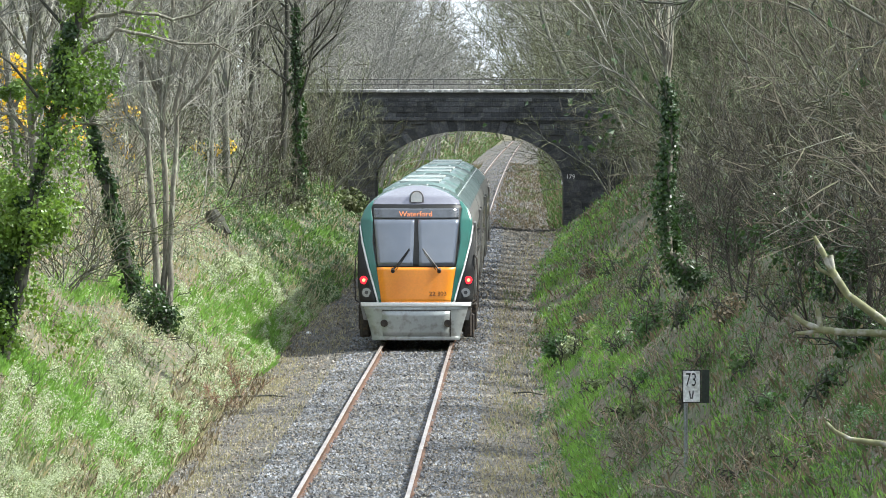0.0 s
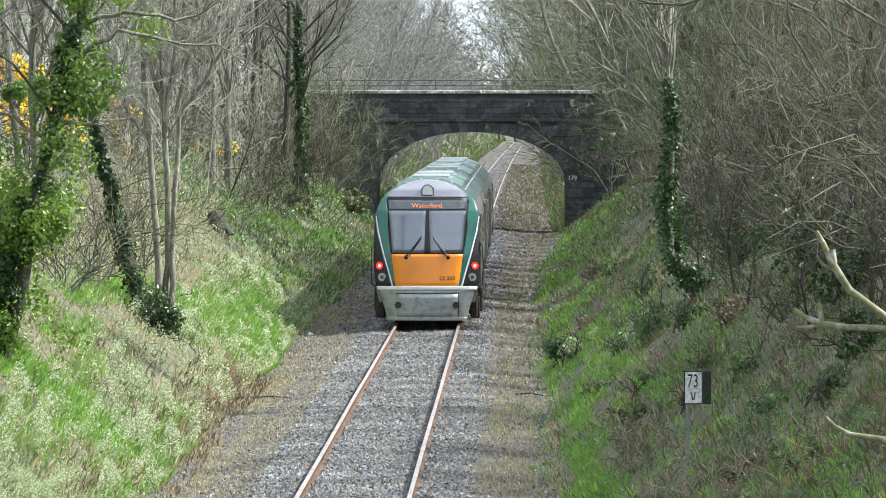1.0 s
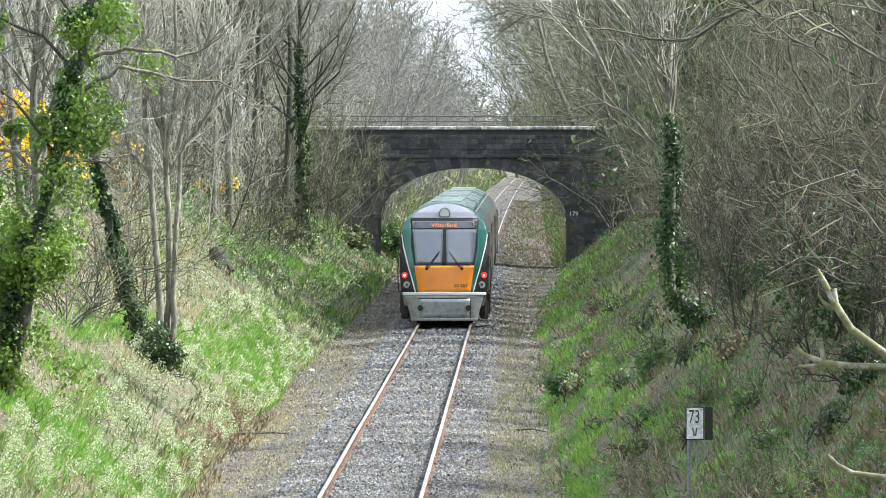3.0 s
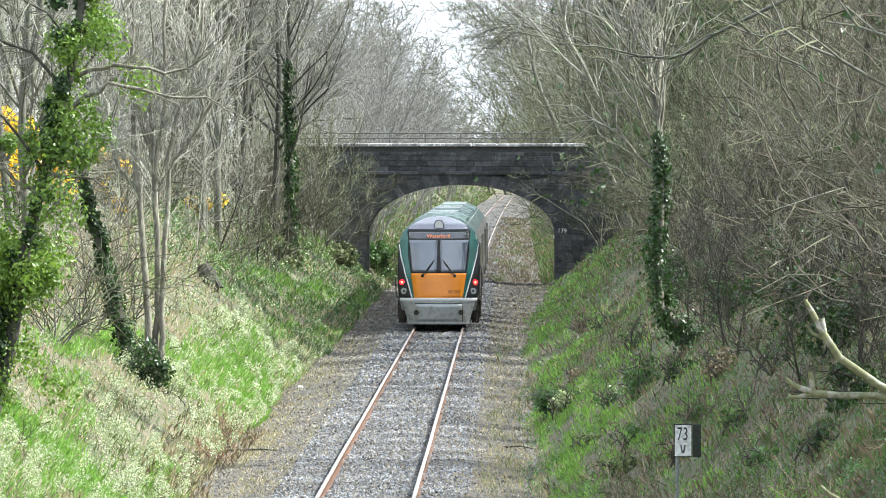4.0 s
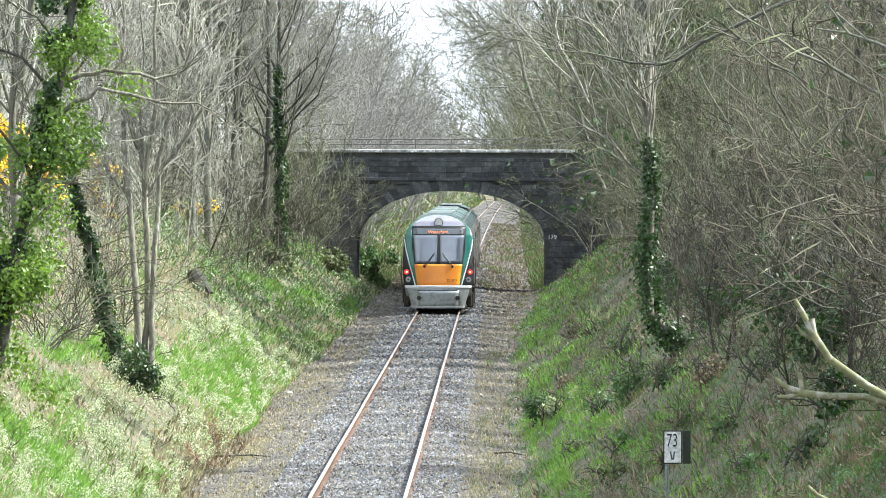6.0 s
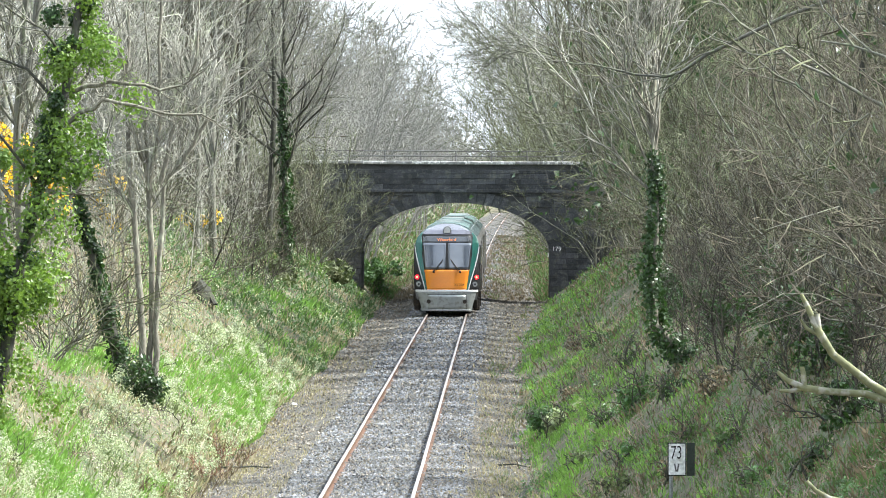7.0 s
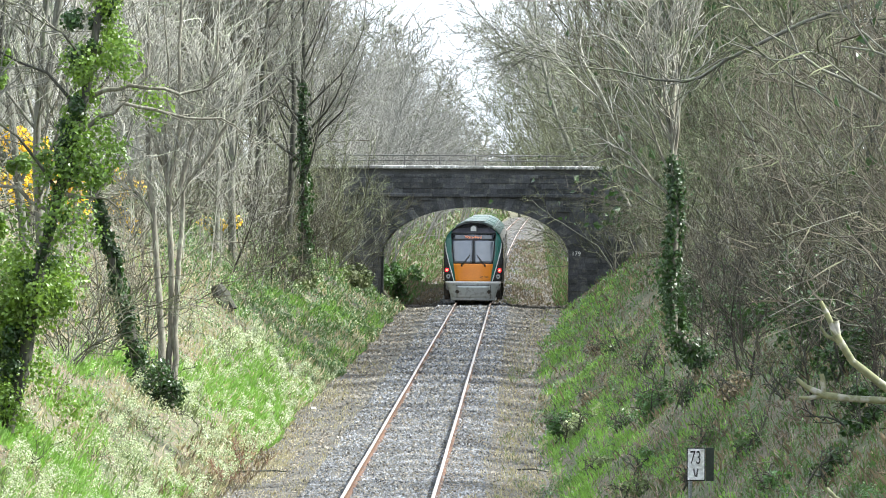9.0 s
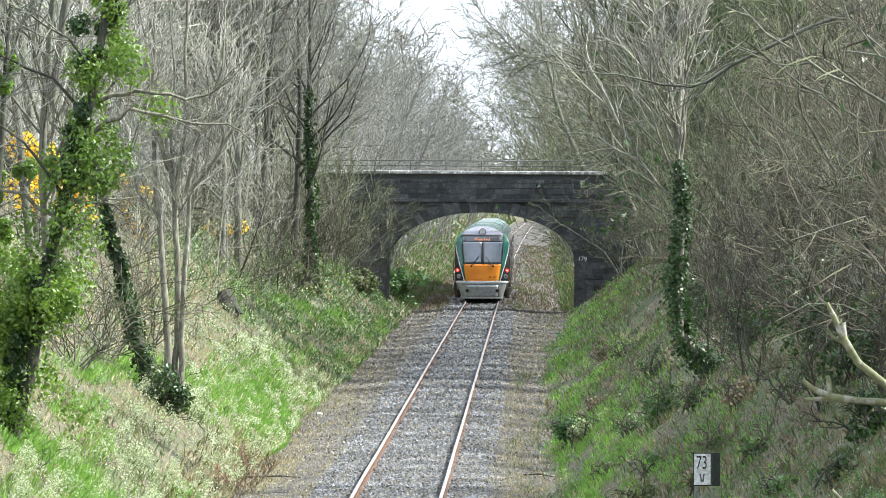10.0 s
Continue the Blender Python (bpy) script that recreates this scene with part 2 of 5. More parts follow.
def build_rails():
    prof = [(-0.065, -0.155), (-0.065, -0.14), (-0.012, -0.12), (-0.012, -0.04), (-0.036, -0.03), (-0.036, -0.005), (-0.028, 0.0),
            (0.028, 0.0), (0.036, -0.005), (0.036, -0.03), (0.012, -0.04), (0.012, -0.12), (0.065, -0.14), (0.065, -0.155)]
    track = tagged(holder("railway_track", -2.5, 100, -0.155), "single track of rusty steel rails on timber sleepers", "railway track", kind="structure")
    ys = [20 + 10 * i for i in range(100)]
    for side in (-0.836, 0.836):
        verts, faces, mats = [], [], []
        for y in ys:
            wob = 0.012 * noise.noise((y * 0.07, side, 2.2))
            for px, pz in prof:
                verts.append((track_x(y) + side + px + wob + 2.5, y - 100, pz + 0.155))
        n = len(prof)
        for j in range(len(ys) - 1):
            for i in range(n):
                faces.append((j * n + i, j * n + (i + 1) % n, (j + 1) * n + (i + 1) % n, (j + 1) * n + i))
                mats.append(1 if i in (5, 6, 7) else 0)
        me = mesh_of("rail", verts, faces, RUST, RAILTOP)
        me.polygons.foreach_set("material_index", mats)
        part("rail", me, None, track)
    sl = bmesh.new()
    box(sl, -1.3, 1.3, -0.125, 0.125, -0.13, 0.0, 0.012)
    first = None
    for i in range(290):
        y = 96 + 0.72 * i
        if first is None:
            first = part("sleeper", sl, SLEEPER, track)
            ob = first
        else:
            ob = new("sleeper", first.data)
            ob.parent = track
        ob.matrix_basis = pose(track_x(y) + 2.5 + random.uniform(-0.03, 0.03), y - 100, -0.012 + random.uniform(-0.012, 0.012), 0, 0, random.uniform(-0.6, 0.6))


# ---- bridge ----
ARCH_X, ARCH_A, ARCH_Z, ARCH_B = -2.42, 4.55, 2.2, 2.43
BR0, BR1 = 287.0, 292.6


def arch_point(u, grow=0.0):
    """u from 0 (left springing) to 1 (right springing)."""
    a = math.pi * (1 - u)
    return ARCH_X + (ARCH_A + grow) * math.cos(a), ARCH_Z + (ARCH_B + grow) * math.sin(a)


def build_bridge():
    br = tagged(holder("stone_bridge", ARCH_X, (BR0 + BR1) / 2, -0.4), "dark weathered stone arch road bridge over the railway", "bridge")
    inv = br.matrix_basis.inverted()
    # body: barrel and spandrels in one closed mesh
    left, right, top = -18.0, 13.0, 6.25
    bm = bmesh.new()
    arc = [arch_point(i / 28) for i in range(29)]
    lower = [(left, -0.6), (ARCH_X - ARCH_A, -0.6)] + arc + [(ARCH_X + ARCH_A, -0.6), (right, -0.6)]
    upper = [(left, top), (ARCH_X - ARCH_A, top)] + [(x, top) for x, z in arc] + [(ARCH_X + ARCH_A, top), (right, top)]
    rows = [[bm.verts.new(inv @ Vector((x, y, z))) for x, z in line] for line, y in
            ((lower, BR0 + 0.06), (upper, BR0 + 0.06), (upper, BR1), (lower, BR1))]
    for i in range(len(lower) - 1):
        if i in (1, len(lower) - 3):
            for k in (3,):
                bm.faces.new((rows[3][i], rows[3][i + 1], rows[0][i + 1], rows[0][i]))
            continue
        for k in range(4):
            p, q = rows[k], rows[(k + 1) % 4]
            bm.faces.new((p[i], p[i + 1], q[i + 1], q[i]))
    bmesh.ops.recalc_face_normals(bm, faces=bm.faces)
    part("arch_body", bm, MORTAR, br)
    # parapets
    for y0, y1 in ((BR0 + 0.08, BR0 + 0.48), (BR1 - 0.45, BR1 - 0.05)):
        part("parapet", boxed(left + 2.42, right + 2.42, y0 - 289.8, y1 - 289.8, 6.66, 6.88), MORTAR, br)
    # voussoirs
    n = 37
    for i in range(n):
        u0, u1 = (i + 0.04) / n, (i + 0.96) / n
        x0, z0 = arch_point(u0)
        x1, z1 = arch_point(u1)
        deep = 0.55 + 0.06 * random.random()
        x2, z2 = arch_point(u1, deep)
        x3, z3 = arch_point(u0, deep)
        bm = bmesh.new()
        out = 0.0 + random.uniform(-0.02, 0.02)
        f = [bm.verts.new(inv @ Vector((x, BR0 - 0.05 + out, z))) for x, z in ((x0, z0), (x1, z1), (x2, z2), (x3, z3))]
        k = [bm.verts.new(inv @ Vector((x, BR0 + 0.3, z))) for x, z in ((x0, z0), (x1, z1), (x2, z2), (x3, z3))]
        bm.faces.new(f)
        for p in range(4):
            bm.faces.new((f[p], k[p], k[(p + 1) % 4], f[(p + 1) % 4]))
        bmesh.ops.recalc_face_normals(bm, faces=bm.faces)
        part("voussoir", bm, MASON, br)
    # coursed facing stones
    course, z = 0.27, -0.2
    while z < 6.2:
        h = min(course * random.uniform(0.92, 1.1), 6.22 - z)
        x = -11.5 + random.uniform(0, 0.5)
        while x < 8.5:
            w = random.uniform(0.35, 0.85)
            xa, xb = x, x + w
            x += w
            zm = z + h / 2
            if zm < ARCH_Z + 0.05:
                if ARCH_X - ARCH_A < xb and xa < ARCH_X + ARCH_A:
                    if xa < ARCH_X - ARCH_A - 0.15:
                        xb = ARCH_X - ARCH_A
                    elif xb > ARCH_X + ARCH_A + 0.15:
                        xa = ARCH_X + ARCH_A
                    else:
                        continue
            else:
                e = [((p - ARCH_X) / (ARCH_A + 0.62)) ** 2 + ((z + 0.05 - ARCH_Z) / (ARCH_B + 0.62)) ** 2 for p in (xa, xb, (xa + xb) / 2)]
                if min(e) < 0.94:
                    continue
            if ground_z((xa + xb) / 2, BR0) > z + h + 0.5:
                continue
            d = random.uniform(-0.025, 0.03)
            bm = bmesh.new()
            box(bm, xa + 0.004 - ARCH_X, xb - 0.004 - ARCH_X, BR0 - 0.01 - d - 289.8, BR0 + 0.2 - 289.8, z + 0.4 + 0.004, z + h + 0.4 - 0.004, 0.014)
            part("stone", bm, MASON, br)
        z += h
    # string course and coping
    x = left
    while x < right:
        w = random.uniform(1.0, 1.5)
        if -11 < x < 8:
            part("string_stone", boxed(x + 0.01 + 2.42, x + w - 0.01 + 2.42, BR0 - 0.14 - 289.8, BR0 + 0.2 - 289.8, 5.52, 5.68, bevel=0.02), MASON, br)
        part("coping_stone", boxed(x + 0.008 + 2.42, x + w - 0.008 + 2.42, BR0 - 0.1 - 289.8, BR0 + 0.55 - 289.8, 6.885, 7.04 + random.uniform(-0.01, 0.01), bevel=0.03), COPING, br)
        x += w
    # railing of iron bars along the coping
    for k, z in enumerate((7.28, 7.53)):
        bm = bmesh.new()
        cyl(bm, (-9, BR0 + 0.25 - 289.8, z), (9, BR0 + 0.25 - 289.8, z), 0.028, n=8)
        part("railing_bar", bm, IRON, br)
    for i in range(11):
        bm = bmesh.new()
        px = -8.6 + 1.72 * i
        cyl(bm, (px, BR0 + 0.25 - 289.8, 7.03), (px, BR0 + 0.25 - 289.8, 7.55), 0.03, n=8)
        part("railing_post", bm, IRON, br)
    # painted number on the facing
    text_on("number", "179", br, 0.30, Matrix.Translation((5.02 - 0.35, BR0 - 0.075 - 289.8, 2.72)) @ pose(0, 0, 0, 90, 0, 0), WHITE)


def text_on(name, body, parent, size, m, material, depth=0.004, wide=1.0):
    cu = bpy.data.curves.new(name, "FONT")
    cu.body, cu.size, cu.extrude, cu.resolution_u = body, size, depth, 3
    cu.materials.append(material)
    tmp = bpy.data.objects.new(name, cu)
    scene.collection.objects.link(tmp)
    dg = bpy.context.evaluated_depsgraph_get()
    me = bpy.data.meshes.new_from_object(tmp.evaluated_get(dg))
    bpy.data.objects.remove(tmp)
    me.transform(Matrix.Diagonal((wide, 1, 1, 1)))
    ob = new(name, me)
    ob.parent = parent
    ob.matrix_basis = m
    return ob


TWIGS = []


# ---- trees ----
class Tubes:
    """Collects tapered tubes into one vertex and face list."""

    def __init__(self):
        self.v, self.f = [], []

    def add(self, pts, radii, sides):
        base = len(self.v)
        n = len(pts)
        for i, (p, r) in enumerate(zip(pts, radii)):
            d = (pts[min(i + 1, n - 1)] - pts[max(i - 1, 0)])
            d = d.normalized() if d.length > 1e-6 else Vector((0, 0, 1))
            u = d.cross(Vector((0.37, 0.91, 0.13)))
            if u.length < 0.1:
                u = d.cross(Vector((1, 0, 0)))
            u.normalize()
            w = d.cross(u)
            for k in range(sides):
                a = 2 * math.pi * k / sides
                q = p + (u * math.cos(a) + w * math.sin(a)) * r
                self.v.append((q.x, q.y, q.z))
        for i in range(n - 1):
            for k in range(sides):
                k2 = (k + 1) % sides
                self.f.append((base + i * sides + k, base + i * sides + k2, base + (i + 1) * sides + k2, base + (i + 1) * sides + k))


def wander(rng, p, d, length, steps, bend, lift):
    pts = [p.copy()]
    d = d.normalized()
    for _ in range(steps):
        d = (d + Vector((rng.gauss(0, bend), rng.gauss(0, bend), rng.gauss(0, bend) + lift))).normalized()
        p = p + d * (length / steps)
        pts.append(p.copy())
    return pts


def on_path(pts, k):
    x = k * (len(pts) - 1)
    i = min(int(x), len(pts) - 2)
    return pts[i].lerp(pts[i + 1], x - i), (pts[i + 1] - pts[i]).normalized()


def side_way(rng, d, angle):
    r = Vector((rng.gauss(0, 1), rng.gauss(0, 1), rng.gauss(0, 1)))
    r = (r - d * r.dot(d)).normalized()
    return (d * math.cos(angle) + r * math.sin(angle)).normalized()


def bare_tree(seed, height=13, radius=0.2, lean=(0, 0), stems=1, limbs=14, twigs=6, fine=5, start=0.25, spread=0.9, lift=0.06, thick=1.0, fan=0.25, bend=0.06, kink=None, reach=None, fine_seg=1, rise=1.0):
    """Returns the trunk's and the crown's tubes and the stems' paths."""
    rng = random.Random(seed)
    wood, crown, paths = Tubes(), Tubes(), []
    for s in range(stems):
        a = 2 * math.pi * (s + rng.random() * 0.6) / stems
        tilt = Vector((lean[0], lean[1], 1)) + (Vector((math.cos(a), math.sin(a), 0)) * fan * rng.uniform(0.5, 1.2) if stems > 1 else Vector())
        h = height * (1 if stems == 1 else rng.uniform(0.7, 1.0))
        r = radius * (1 if stems == 1 else rng.uniform(0.6, 1.0))
        foot = Vector((math.cos(a), math.sin(a), 0)) * (radius * 0.9 if stems > 1 else 0) - Vector((0, 0, 0.4))
        path = wander(rng, foot, tilt, h, 12, bend, 0.015 if not kink else 0.0)
        if kink:
            path = [foot + Vector((kink[0], 0, kink[1])) * min(i / 2, 1) + (Vector((lean[0], lean[1], 1)) * (h * (i - 2) / 10) if i > 2 else Vector())
                    + Vector((rng.gauss(0, bend), rng.gauss(0, bend), 0)) for i in range(13)]
        paths.append((path, r))
        wood.add(path, [r * (1.25 if i == 0 else 1) * (1 - 0.92 * i / 12) + 0.006 for i in range(13)], 8 if stems == 1 else 6)
        for i in range(limbs // (1 if stems == 1 else 2)):
            k = start + (1 - start) * (i + rng.random()) / (limbs // (1 if stems == 1 else 2))
            p, d = on_path(path, min(k, 0.98))
            ll = height * spread * (0.42 - 0.28 * k) * rng.uniform(0.7, 1.3)
            way = side_way(rng, d, rng.uniform(0.6, 1.15) * rise)
            if reach:
                way = (way + Vector(reach)).normalized()
            limb = wander(rng, p, way, ll, 5, 0.19 * rise, lift)
            lr = max(r * (1 - k) * 0.5, 0.012) * rng.uniform(0.7, 1.1)
            wood.add(limb, [lr * (1 - 0.8 * j / 5) + 0.006 for j in range(6)], 4)
            for j in range(twigs):
                k2 = 0.25 + 0.75 * (j + rng.random()) / twigs
                p2, d2 = on_path(limb, min(k2, 0.99))
                br = wander(rng, p2, side_way(rng, d2, rng.uniform(0.4, 0.95) * rise), ll * rng.uniform(0.3, 0.6), 3, 0.24 * rise, lift)
                crown.add(br, [(0.016 - 0.003 * m) * thick for m in range(4)], 3)
                for m in range(fine):
                    p3, d3 = on_path(br, 0.2 + 0.8 * (m + rng.random()) / fine if fine else 1)
                    tw = wander(rng, p3, side_way(rng, d3, rng.uniform(0.35, 0.9)), ll * rng.uniform(0.16, 0.36), fine_seg, 0.28, lift)
                    crown.add(tw, [0.0085 * thick] + [0.0075 * thick] * (fine_seg - 1) + [0.004 * thick], 3)
    return wood, crown, paths


class Leaves:
    def __init__(self, seed):
        self.v, self.f, self.rng = [], [], random.Random(seed)

    def leaf(self, p, n, size, long=1.3):
        rng = self.rng
        n = n.normalized()
        u = n.cross(Vector((rng.gauss(0, 1), rng.gauss(0, 1), rng.gauss(0, 1))))
        if u.length < 1e-3:
            return
        u.normalize()
        w = n.cross(u)
        b = len(self.v)
        for x, y, z in ((-0.5 * long, 0, 0), (0, 0.5, 0.12), (0.5 * long, 0, -0.1), (0, -0.5, 0.12)):
            q = p + u * (x * size) + w * (y * size) + n * (z * size)
            self.v.append((q.x, q.y, q.z))
        self.f.append((b, b + 1, b + 2))
        self.f.append((b, b + 2, b + 3))


def ivy_on(seed, paths, count, upto=0.7, thick=0.35, size=0.09, bare=0.0):
    lv = Leaves(seed)
    rng = lv.rng
    for _ in range(count):
        path, r = rng.choice(paths)
        k = rng.uniform(0.03, upto) ** 1.0
        p, d = on_path(path, k)
        o = side_way(rng, d, math.pi / 2)
        clump = 0.5 + 1.1 * noise.noise((o.x * 1.1 + seed, o.y * 1.1, p.z * 1.6))
        if clump < 0.2 + 0.3 * rng.random():
            continue
        dist = r * (1 - 0.9 * k) + thick * clump * abs(rng.gauss(0.35, 0.6)) * (1.0 - 0.35 * k / upto)
        q = p + o * dist + Vector((0, 0, rng.gauss(0, 0.1)))
        lv.leaf(q, o + Vector((rng.gauss(0, 0.6), rng.gauss(0, 0.6), rng.gauss(0.3, 0.5))), size * rng.uniform(0.6, 1.3))
    return lv


def ivy_heaps(th, seed, spans, leaves, size, material):
    """Tufts of ivy along a leaning trunk; spans: lean, shift, from and to height, half width, number of tufts."""
    lv = Leaves(seed)
    rng = lv.rng
    for lean, shift, z0, z1, wide, tufts in spans:
        for _ in range(tufts):
            z = rng.uniform(z0, z1)
            c = Vector((lean * z + shift + rng.gauss(0, wide * 0.62), rng.gauss(0, wide * 0.6), z))
            r = wide * rng.uniform(0.32, 0.7)
            for _ in range(int(leaves * (r / (0.5 * wide)) ** 2)):
                o = Vector((rng.gauss(0, 1), rng.gauss(0, 1), rng.gauss(0.1, 1))).normalized()
                lv.leaf(c + Vector((o.x * r, o.y * r, o.z * r * 1.25)) * rng.uniform(0.35, 1.1), o + Vector((rng.gauss(0, 0.6), rng.gauss(-0.2, 0.6), rng.gauss(0.3, 0.5))), size * rng.uniform(0.6, 1.35))
    part("ivy", mesh_of("ivy", lv.v, lv.f, material), None, th, "glossy green climbing ivy")


def limb_on(th, seed, lines, radius, material):
    """Long bare limbs with side twigs, each along a bent line in the tree's space."""
    rng = random.Random(seed)
    for line in lines:
        tb = Tubes()
        pts = [Vector(p) for p in line]
        fine = []
        for a, b in zip(pts, pts[1:]):
            for k in range(3):
                fine.append(a.lerp(b, k / 3) + Vector((rng.gauss(0, 0.025), rng.gauss(0, 0.03), rng.gauss(0, 0.03))))
        fine.append(pts[-1])
        n = len(fine)
        tb.add(fine, [radius * (1 - 0.8 * i / (n - 1)) for i in range(n)], 6)
        for k in range(n):
            p, d = on_path(fine, 0.15 + 0.84 * k / n)
            tb.add(wander(rng, p, d + Vector((rng.gauss(0, 0.4), rng.gauss(0, 0.4), rng.gauss(0.15, 0.5))), rng.uniform(0.4, 1.1), 4, 0.22, 0.05), [0.012, 0.01, 0.008, 0.007, 0.004], 4)
        part("limb", mesh_of("limb", tb.v, tb.f, material, smooth=True), None, th)


def tree_thing(name, label, category, spec, x, y, rz=0.0, bark=None, twig=None, ivy=None, group=""):
    th = tagged(holder(name, x, y, ground_z(x, y), rz), label, category, group)
    wood, crown, paths = bare_tree(**spec)
    part("trunk", mesh_of("trunk", wood.v, wood.f, bark or BARK, smooth=True), None, th)
    part("crown", mesh_of("crown", crown.v, crown.f, twig or TWIG), None, th)
    if ivy:
        lv = ivy_on(spec["seed"] + 500, paths, **{k: v for k, v in ivy.items() if k != "mat"})
        part("ivy", mesh_of("ivy", lv.v, lv.f, ivy.get("mat", IVY)), None, th, "glossy green climbing ivy")
    return th


def shrub(seed, stems=13, height=2.6, twigs=7, fine=3, thick=1.2, arch=0.5):
    """Many thin arching stems from one foot, with twigs."""
    rng = random.Random(seed)
    wood, crown = Tubes(), Tubes()
    for s in range(stems):
        a = rng.uniform(0, 2 * math.pi)
        h = height * rng.uniform(0.6, 1.15)
        path = wander(rng, Vector((rng.gauss(0, 0.15), rng.gauss(0, 0.15), -0.15)), Vector((math.cos(a) * arch, math.sin(a) * arch, 1)), h, 5, 0.24, -0.01)
        wood.add(path, [(0.016 - 0.0024 * i) * thick for i in range(6)], 4)
        for j in range(twigs):
            p, d = on_path(path, 0.15 + 0.85 * (j + rng.random()) / twigs)
            br = wander(rng, p, side_way(rng, d, rng.uniform(0.4, 1.1)), h * rng.uniform(0.2, 0.4), 3, 0.2, 0.02)
            crown.add(br, [0.009 * thick, 0.008 * thick, 0.007 * thick, 0.005 * thick], 3)
            for m in range(fine):
                p3, d3 = on_path(br, 0.2 + 0.79 * (m + rng.random()) / fine)
                tw = wander(rng, p3, side_way(rng, d3, rng.uniform(0.4, 1.1)), h * rng.uniform(0.1, 0.22), 1, 0.2, 0.0)
                crown.add(tw, [0.006 * thick, 0.0035 * thick], 3)
    return wood, crown


def shrub_thing(name, label, x, y, bark, twig, group="", **spec):
    th = tagged(holder(name, x, y, ground_z(x, y)), label, "shrub", group)
    wood, crown = shrub(**spec)
    tagged(part("stem_clump", mesh_of("stem_clump", wood.v, wood.f, bark, smooth=True), None, th), kind="stuff")
    tagged(part("crown", mesh_of("crown", crown.v, crown.f, twig), None, th), kind="stuff")
    return th


def leafy_bush(name, label, x, y, seed, count, size, rad, material, flowers=0, lift=0.5):
    th = tagged(holder(name, x, y, ground_z(x, y)), label, "bush")
    wood, crown = shrub(seed, stems=9, height=rad * 1.7, twigs=5, fine=2)
    wood.v += [v for v in crown.v]
    base = len(wood.v) - len(crown.v)
    wood.f += [tuple(i + base for i in f) for f in crown.f]
    part("stem_clump", mesh_of("stem_clump", wood.v, wood.f, BARK_DARK), None, th)
    lv = Leaves(seed + 1)
    fl = Leaves(seed + 2)
    rng = lv.rng
    lumps = [(Vector((rng.gauss(0, rad * 0.45), rng.gauss(0, rad * 0.45), rad * lift + rng.gauss(0, rad * 0.35))), rad * rng.uniform(0.22, 0.5)) for _ in range(16)]
    for i in range(count + flowers):
        c, r = rng.choice(lumps if i < count else lumps[:7])
        o = Vector((rng.gauss(0, 1), rng.gauss(0, 1), rng.gauss(0.2, 1))).normalized()
        p = c + o * r * rng.uniform(0.55, 1.05)
        if p.z < -0.1:
            continue
        (lv if i < count else fl).leaf(p, o + Vector((rng.gauss(0, 0.6), rng.gauss(0, 0.6), rng.gauss(0.3, 0.5))), size * rng.uniform(0.6, 1.3))
    tagged(part("foliage", mesh_of("foliage", lv.v, lv.f, material), None, th), kind="stuff")
    if flowers:
        tagged(part("blossom", mesh_of("blossom", fl.v, fl.f, GORSE), None, th, "yellow gorse blossom"), kind="stuff")
    return th


def wood_fill(name, label, seed, where, plants, height, thick, material, lean=0.0, boughs=16, low=0.1):
    """Closely grown young trees with fine curved twigs, too many to count."""
    rng = random.Random(seed)
    off0, off1, y0, y1, side = where
    tb = Tubes()
    for i in range(plants):
        y = 1 / (1 / y0 + (1 / y1 - 1 / y0) * (i + rng.random()) / plants)
        off = rng.uniform(off0, off1)
        x = toe_left(y) - off if side < 0 else toe_right(y) + off
        h = height * rng.uniform(0.6, 1.1)
        t = thick * max(y / 250, 0.45)
        path = wander(rng, Vector((x, y, ground_z(x, y) - 0.2)), Vector((-side * lean + rng.gauss(0, 0.12), rng.gauss(0, 0.1), 1)), h, 6, 0.09, 0.02)
        tb.add(path, [t * (3.4 - 0.45 * j) for j in range(7)], 4)
        for j in range(boughs):
            k = low + (1 - low) * (j + rng.random()) / boughs
            p, d = on_path(path, min(k, 0.98))
            ll = h * (0.36 - 0.2 * k) * rng.uniform(0.7, 1.3)
            br = wander(rng, p, side_way(rng, d, rng.uniform(0.5, 1.15)), ll, 3, 0.2, 0.1)
            tb.add(br, [t * 1.3, t * 1.1, t * 0.9, t * 0.6], 3)
            for m in range(5):
                p3, d3 = on_path(br, 0.15 + 0.84 * (m + rng.random()) / 5)
                tw = wander(rng, p3, side_way(rng, d3, rng.uniform(0.4, 0.95)), ll * rng.uniform(0.3, 0.6), 2, 0.25, 0.1)
                tb.add(tw, [t * 0.75, t * 0.65, t * 0.35], 3)
    tagged(new(name, mesh_of(name, tb.v, tb.f, material)), label, "woodland", kind="stuff")


